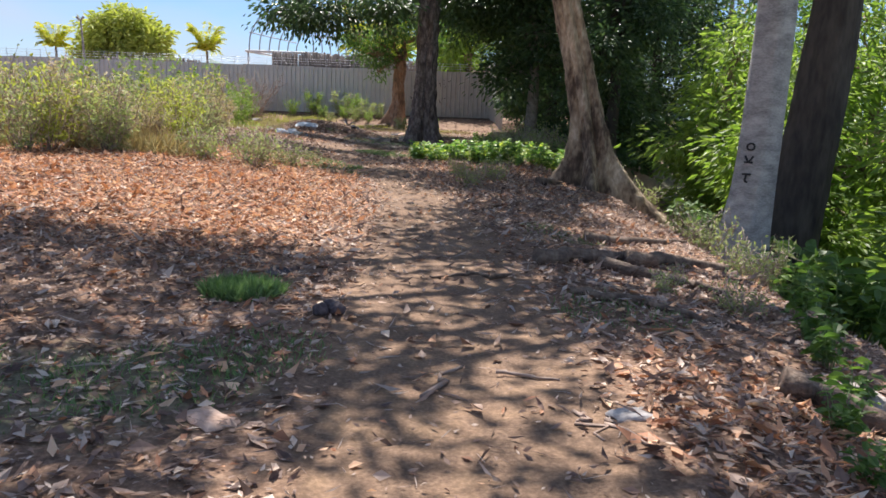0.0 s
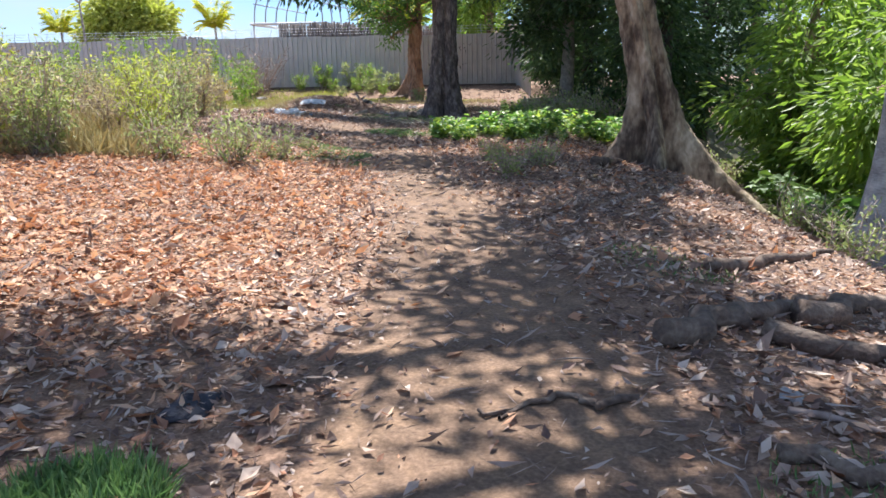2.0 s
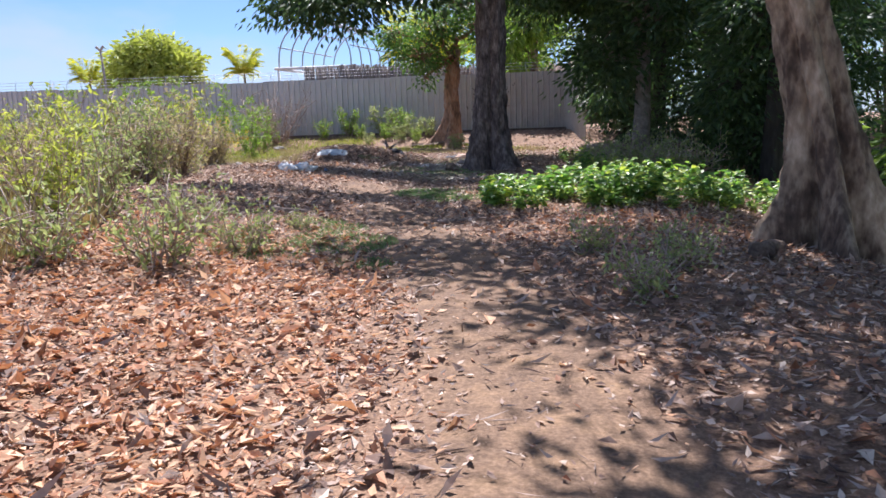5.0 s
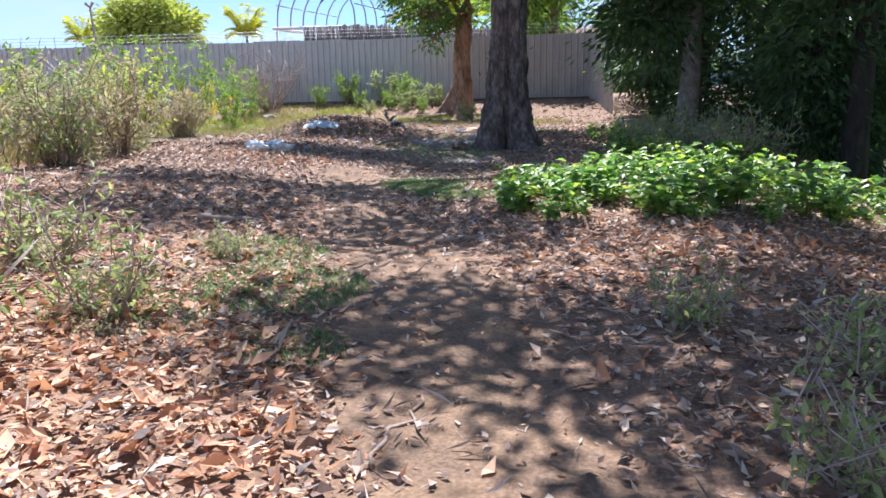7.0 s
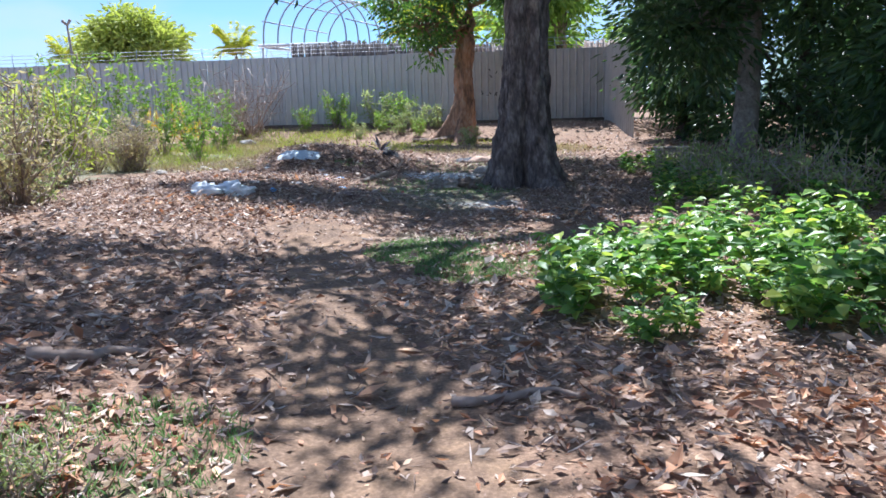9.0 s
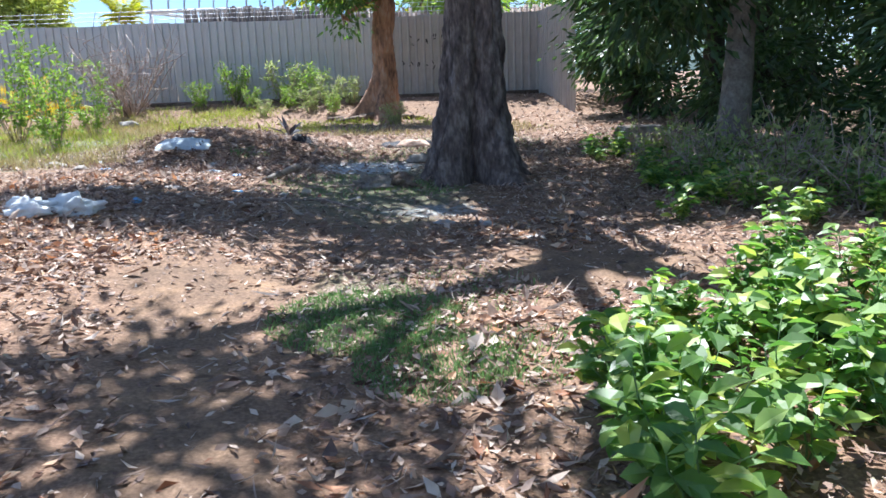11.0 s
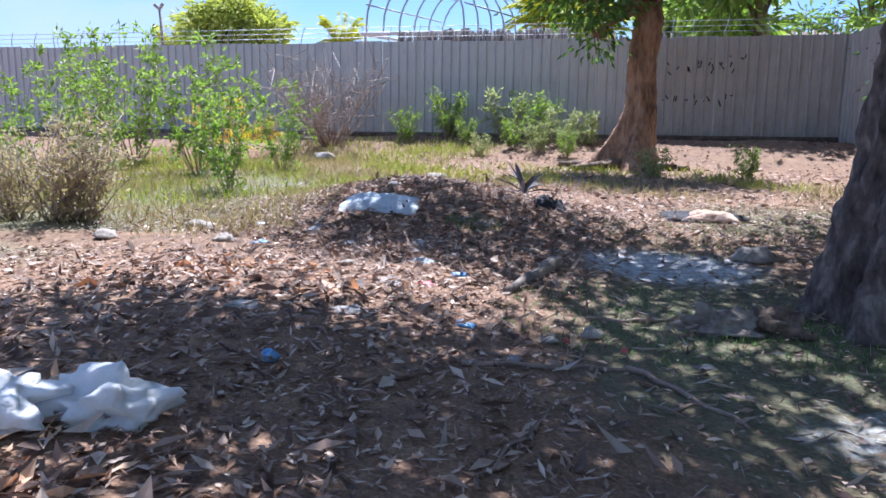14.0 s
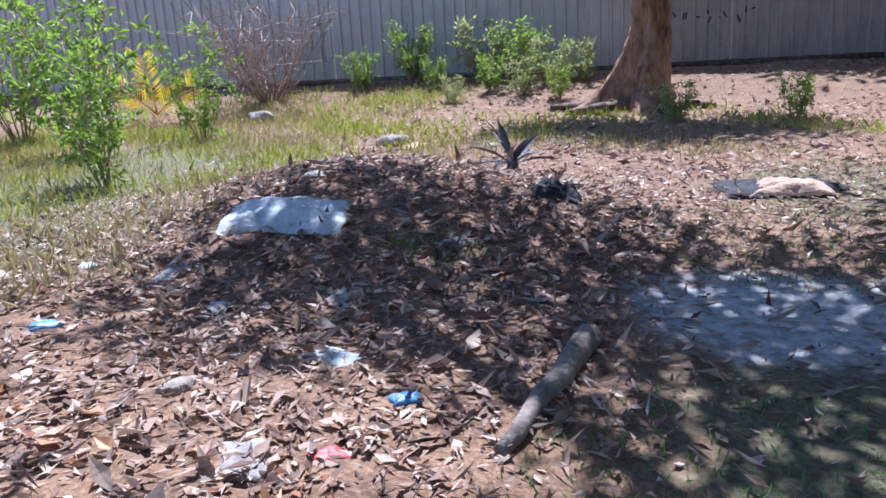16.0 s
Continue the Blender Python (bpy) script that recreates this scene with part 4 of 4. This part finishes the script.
def specks(x, y):
    return np.clip(1 - .92 * path_mask(x, y) - .8 * bare_mask(x, y) - .8 * ash_mask(x, y), .2, 1) * smooth(4.5, 1.5, x - np.interp(y, EDGE[:, 0], EDGE[:, 1]))


def warm_small(x, y):
    return specks(x, y) * (.12 + .88 * np.maximum(smooth(-.3, -1.9, x) * smooth(5.5, 8, y) * smooth(18, 14, y), spot(x, y, 1.7, 3, .9, 1.2)))


def worn(x, y):
    """Trodden, thinly grassed ground between the path and the big tree."""
    return np.maximum(spot(x, y, -2.0, 25.8, 1.5, 3.4), .8 * spot(x, y, -2.0, 20.8, .7, 1.6))


def heap_zone(x, y):
    return dull_zone(x, y) * (1 - .75 * worn(x, y)) * (.22 + .3 * smooth(-2.6, -4, x) * smooth(27.5, 25, y) + .9 * spot(x, y, -5.1, 28.5, 3.0, 2.9))


def patches(x, y):
    m = np.maximum(spot(x, y, -4.6, 22.0, 1.3, 1.1), spot(x, y, -.5, 22.9, 1.0, .7))
    m = np.maximum(m, .8 * spot(x, y, -.9, 20.2, .8, .9))
    return np.maximum(m, .8 * spot(x, y, -5.3, 25.4, 1.6, .7)) * (1 - .7 * bare_mask(x, y))


litter("leaf_litter", "thick orange-brown fallen leaves", 84000, -8.5, 4.5, 1, 19, warm_zone, LITTER_WARM, .08)
litter("leaf_litter", "dull grey-brown fallen leaves and scraps", 52000, -7, 6, .8, 22, dull_zone, LITTER_DULL, .07)
litter("leaf_litter", "grey-brown strappy fallen leaves round the mound", 62000, -8, 4, 21, 33, heap_zone, LITTER_DULL, .085, thin=(.16, .42), tilt=.14)
litter("leaf_litter", "tan curled fallen leaves in loose patches", 7000, -7, 1.5, 18.5, 27, patches, LITTER_WARM, .08, tilt=.1)
litter("leaf_litter", "grey-tan fallen leaves in loose patches", 11000, -7, 1.5, 18.5, 27, patches, LITTER_DULL, .08, tilt=.12)
litter("leaf_litter", "brown fallen leaves on the bank below the fence", 7000, -8, 5, 31, 39.5, lambda x, y: bare(x, y) * .8, LITTER_DULL, .09)
litter("leaf_crumbs", "small broken orange-brown leaf crumbs", 70000, -8, 3.2, .8, 19, warm_small, LITTER_WARM, .048, False)
litter("leaf_crumbs", "small broken grey-brown leaf crumbs", 80000, -6, 4.5, .8, 22, lambda x, y: specks(x, y) * .75, LITTER_DULL, .04, False)
litter("leaf_crumbs", "small broken leaf crumbs round the ash", 60000, -8, 2.5, 21, 31.5, lambda x, y: specks(x, y) * (1 - .6 * worn(x, y)) * (.6 + .4 * spot(x, y, -4.8, 28.7, 2.2, 2.5)), LITTER_DULL, .042, False)
litter("straw", "thin pale straw, twigs and leaf stalks", 26000, -6, 4.5, .8, 31, lambda x, y: np.clip(.8 - .45 * path_mask(x, y) - .5 * bare_mask(x, y), .1, 1) * smooth(4.5, 1.5, x - np.interp(y, EDGE[:, 0], EDGE[:, 1])), DRY_TWIG, .10, False, (.035, .08), .1)

# ---------------------------------------------------------------- loose things
def lump(name, label, category, x, y, sx, sy, sz, mat, seed, rough=.25, rot=0.0, group="", sink=.25, subdiv=3):
    bm = bmesh.new()
    bmesh.ops.create_icosphere(bm, subdivisions=subdiv, radius=1)
    noise.seed_set(seed)
    for v in bm.verts:
        d = noise.noise(v.co * 1.3 + Vector((seed, 0, 0))) + .5 * noise.noise(v.co * 3.1 + Vector((0, seed, 0)))
        v.co *= 1 + rough * d
        if v.co.z < 0:
            v.co.z *= .5
        v.co = Vector((v.co.x * sx, v.co.y * sy, v.co.z * sz))
    for f in bm.faces:
        f.smooth = True
    me = bpy.data.meshes.new(name)
    bm.to_mesh(me)
    bm.free()
    me.materials.append(mat)
    ob = tagged(new(name, me), label, category, group)
    ob.location, ob.rotation_euler = (x, y, gz(x, y) + sz * sink), (0, 0, radians(rot))
    return ob


def sheet(name, label, category, x, y, w, d, mat, seed, wrinkle=.05, rot=0.0, group="", n=18, lift=.03):
    """A crumpled sheet of cloth, paper or plastic with an uneven rim and real thickness."""
    noise.seed_set(seed)
    bm = bmesh.new()
    bmesh.ops.create_grid(bm, x_segments=n, y_segments=n, size=.5)
    for v in bm.verts:
        u, w2 = v.co.x, v.co.y
        k = 1 + .35 * noise.noise(Vector((u * 2, w2 * 2, seed)))
        h = noise.noise(Vector((u * 5, w2 * 5, seed * 1.7))) + .5 * noise.noise(Vector((u * 13, w2 * 13, seed)))
        px, py = u * w * k, w2 * d * k
        c, s = math.cos(radians(rot)), math.sin(radians(rot))
        rim = max(abs(u), abs(w2)) * 2
        v.co = Vector((px, py, gz(x + c * px - s * py, y + s * px + c * py) - gz(x, y) + (lift + wrinkle * (.7 + h)) * (1 - .75 * rim ** 3)))
    for f in bm.faces:
        f.smooth = True
    bmesh.ops.solidify(bm, geom=bm.faces[:], thickness=.006)
    me = bpy.data.meshes.new(name)
    bm.to_mesh(me)
    bm.free()
    me.materials.append(mat)
    ob = tagged(new(name, me), label, category, group)
    ob.location, ob.rotation_euler = (x, y, gz(x, y)), (0, 0, radians(rot))
    return ob


def stick(name, label, category, a, b, r0, r1, mat, seed=0, jit=.02, n=8, group="", lift=0.0, sides=8, arch=.0):
    P = curve_pts((*a, 0), (*b, 0), n, 0, jit, seed)
    P[:, 2] = ground_z(P[:, 0], P[:, 1]) + np.linspace(r0, r1, n) * .8 + lift + arch * np.sin(np.linspace(0, math.pi, n))
    c = P[0].copy()
    ob = tagged(new(name, tubes_mesh(name, [(P - c, np.linspace(r0, r1, n))], mat, sides, .06)), label, category, group)
    ob.location = c
    return ob


# ash mound litter
sheet("cloth_sheet", "pale blue-grey crumpled cloth on the leaf mound", "cloth", -5.26, 28.2, .85, .42, CLOTH_PALE, 3, .06, 4)
lump("plastic_bag", "white foamy plastic sack on fallen leaves", "bag", -4.76, 23.1, .2, .15, .13, PLASTIC, 4, 1.0, 10, "white sacks", .25, 4)
lump("plastic_bag", "flattened white plastic sack on fallen leaves", "bag", -5.12, 22.97, .21, .15, .085, PLASTIC, 8, 1.1, -15, "white sacks", .25, 4)


def spiky_plant(x, y):
    pos, al = [], []
    q2 = np.random.default_rng(5)
    for k in range(16):
        a, e = k * 2.4, q2.uniform(.1, 1.1)
        pos.append((0, 0, .12))
        al.append((math.cos(a) * math.cos(e), math.sin(a) * math.cos(e), math.sin(e)))
    root = tagged(new("spiky_plant"), "dark purple-grey withered spiky rosette plant", "plant")
    root.location = (x, y, gz(x, y))
    part(root, "stem", tubes_mesh("stem", [([(0, 0, -.05), (0, 0, .2)], [.07, .05])], SPIKE, 8))
    part(root, "leaf_rosette", leaves("leaf_rosette", np.array(pos), np.array(al), q2.uniform(.3, .55, 16), .075, SPIKE, .3, -.12, (0, 0, 2), True))


spiky_plant(-4.05, 30.9)
stick("log", "short thick grey broken log on the ground", "log", (-3.6, 26.02), (-3.3, 26.98), .028, .058, WOOD_GREY, 3, .004, sides=12)
lump("log", "gnarled rotten grey log half sunk in the ground", "log", -2.15, 25.7, .26, .13, .12, WOOD_GREY, 12, .9, 12, sink=.2, subdiv=4)
lump("log", "broken knotty grey log end", "log", -1.82, 25.8, .18, .12, .12, ROOT, 15, .8, -20, sink=.2, subdiv=4)
lump("stone", "rounded grey stone beside the ash", "stone", -1.55, 28.0, .2, .14, .1, STONE, 5, .3)
lump("stone", "small pale stone in the grass", "stone", -2.95, 25.35, .07, .06, .05, STONE, 9, .3, group="stones")
for i, (x, y, s) in enumerate(((-3.2, 25.1, .06), (-6.9, 27.4, .16), (-6.2, 26.6, .11), (-7.4, 26.6, .13), (-9.3, 36.7, .3), (-5.9, 33.4, .22), (-4.9, 26.2, .07), (2.4, 4.0, .2))):
    lump("stone", "pale dusty stone lying in the litter", "stone", x, y, s, s * .75, s * .45, STONE, 20 + i, .35, i * 40, "stones")
sheet("jacket", "discarded black jacket lying flat", "jacket", -1.75, 30.5, 1.0, .5, CLOTH_BLACK, 6, .045, 10)
sheet("tan_cloth", "crumpled tan cloth lying on a black jacket", "cloth", -1.65, 30.35, .62, .34, CLOTH_TAN, 7, .05, -8, lift=.08)
sheet("black_bag", "crumpled black bag in the leaves", "bag", -3.55, 29.2, .35, .3, CLOTH_BLACK, 9, .1)
lump("blue_ball", "crumpled bright blue plastic scrap", "litter", -4.5, 24.0, .045, .045, .04, BLUE, 4, .5, group="blue scraps")
for i, (x, y, w, m, lab) in enumerate(((-3.72, 25.1, .16, BLUE, "faded blue plastic scrap"), (-5.9, 26.7, .2, BLUE, "crumpled blue plastic wrapper"), (-5.2, 27.1, .22, CLOTH_PALE, "pale blue wrapper"),
                                       (-4.4, 26.6, .32, CLOTH_PALE, "pale paper scrap"), (-4.0, 26.3, .15, BLUE, "blue plastic wrapper"), (-5.7, 27.5, .3, DIRTY, "grey rag"), (-6.4, 27.7, .2, CLOTH_PALE, "pale rag"),
                                       (-6.7, 27.3, .2, CLOTH_BLACK, "dark blue rag"), (-4.6, 27.3, .25, DIRTY, "grey crumpled paper"), (-4.4, 25.75, .3, DIRTY, "dirty white paper scrap"),
                                       (-5.0, 24.7, .25, DIRTY, "dirty white paper scrap"), (-4.4, 24.9, .26, DIRTY, "dirty white paper scrap"), (-3.35, 24.6, .16, DIRTY, "white paper scrap"),
                                       (-4.75, 25.35, .2, CLOTH_TAN, "tan cardboard scrap"), (-2.3, 25.0, .14, DIRTY, "white paper scrap"), (-.95, 23.3, .3, DIRTY, "dirty white paper scrap"),
                                       (-1.3, 23.5, .3, DIRTY, "grey rag"), (-.55, 22.6, .2, DIRTY, "white paper scrap"), (-.6, 19.6, .12, BLUE, "light blue bottle cap"),
                                       (-3.1, 25.15, .06, RED, "red plastic scrap"), (-2.75, 25.1, .06, RED, "red plastic scrap"), (-4.15, 25.85, .16, RED, "dark red cloth scrap"), (-1.4, 6.15, .4, CLOTH_BLACK, "dark blue rag"),
                                       (-1.0, 3.0, .32, CLOTH_TAN, "pale tan flat leaf sheath"), (.88, 3.15, .24, DIRTY, "flat grey-white leaf sheath"), (1.3, 6.2, .2, DIRTY, "pale grey rag"), (1.9, 9.2, .15, BLUE, "blue scrap"),
                                       (-5.3, 28.9, .22, DIRTY, "grey rag"), (-4.1, 28.1, .24, DIRTY, "grey crumpled paper"), (-3.9, 28.4, .2, CLOTH_TAN, "tan cardboard scrap"), (-6.1, 28.2, .25, CLOTH_TAN, "pale cardboard scrap"),
                                       (-4.5, 33, .5, DIRTY, "dirty white sacking"), (-5.6, 33.2, .5, CLOTH_TAN, "tan sacking"))):
    sheet("scrap", lab + " in the leaf litter", "litter", x, y, w * .8, w * .5, m, 30 + i, .016, i * 53, "scattered litter", 8, .015)
for k, (dx, dy) in enumerate(((0, 0), (.1, .03), (.04, .1))):
    lump("fallen_fruit", "dark shrivelled fallen fruit on the path edge", "fruit", -.78 + dx, 4.62 + dy, .055, .05, .06, COCO, 3 + k, .2, group="dark fallen fruit", sink=.6)
# sticks, roots
for i, (a, b, r) in enumerate((((-.08, 3.35), (.12, 3.8), .017), ((.3, 3.72), (.62, 3.62), .013), ((.75, 3.1), (.92, 2.8), .012), ((.62, 3.2), (.7, 2.9), .01), ((-3.0, 25.7), (-2.2, 25.85), .016), ((-3.6, 24.4), (-2.7, 24.75), .02),
                               ((-2.75, 24.75), (-2.2, 24.2), .02), ((-2.55, 24.2), (-2.3, 24.5), .012), ((-3.3, 23.2), (-3.1, 24), .012), ((.05, 23.7), (.35, 22.9), .03), ((-1.5, 25.2), (-.9, 25.2), .012), ((-.3, 25.2), (.1, 25.35), .03),
                               ((-1.85, 18.2), (-1.6, 18.5), .008), ((-1.6, 18.2), (-1.85, 18.5), .008), ((-1.4, 16.95), (-.7, 17.0), .03), ((-1.25, 13.0), (-1.15, 13.7), .012), ((.1, 13.1), (.2, 13.9), .01), ((-3.6, 17.0), (-3.1, 17.3), .05),
                               ((-2.3, 22.5), (-1.9, 22.9), .012), ((-2.6, 23.2), (-2.2, 23.4), .014), ((1.2, 6.0), (2.2, 5.6), .02), ((1.0, 4.8), (2.0, 5.2), .012), ((-1.3, 28.6), (-.7, 28.8), .012))):
    stick("stick", "thin dry bare stick lying on the ground", "stick", a, b, r, r * .5, DRY_TWIG, i, .025, group="dry sticks", sides=6)
for i, (a, b, r) in enumerate((((.9, 6.85), (2.3, 8.05), .085), ((1.55, 7.15), (2.7, 6.7), .075), ((1.9, 7.5), (3.4, 8.6), .09), ((1.0, 5.6), (2.6, 5.1), .04), ((1.9, 3.9), (2.9, 3.2), .09), ((1.7, 8.6), (3.4, 10.2), .06), ((1.9, 14.9), (2.6, 16.2), .09),
                               ((.6, 6.1), (-.1, 6.0), .02),
                               ((-2.6, 36.4), (-3.7, 35.9), .13), ((-2.4, 36.4), (-2.1, 35.5), .12), ((-2.7, 36.6), (-4.0, 36.7), .12), ((-2.3, 36.5), (-1.4, 36.2), .11))):
    stick("root", "gnarled brown surface root in the litter", "root", a, b, r, r * .45, ROOT, 40 + i, .05, 14, "surface roots", .0, 12)


def concrete_block(x, y, rot):
    bm = bmesh.new()
    bmesh.ops.create_cube(bm, size=1, matrix=Matrix.Diagonal((.75, .4, .42, 1)))
    bmesh.ops.bevel(bm, geom=bm.edges[:], offset=.03, segments=2, affect="EDGES")
    me = bpy.data.meshes.new("concrete_block")
    bm.to_mesh(me)
    bm.free()
    me.materials.append(STONE)
    ob = tagged(new("concrete_block", me), "old grey concrete block among plants", "block")
    ob.location, ob.rotation_euler = (x, y, gz(x, y) + .15), (radians(3), 0, radians(rot))


concrete_block(2.2, 28.8, 12)
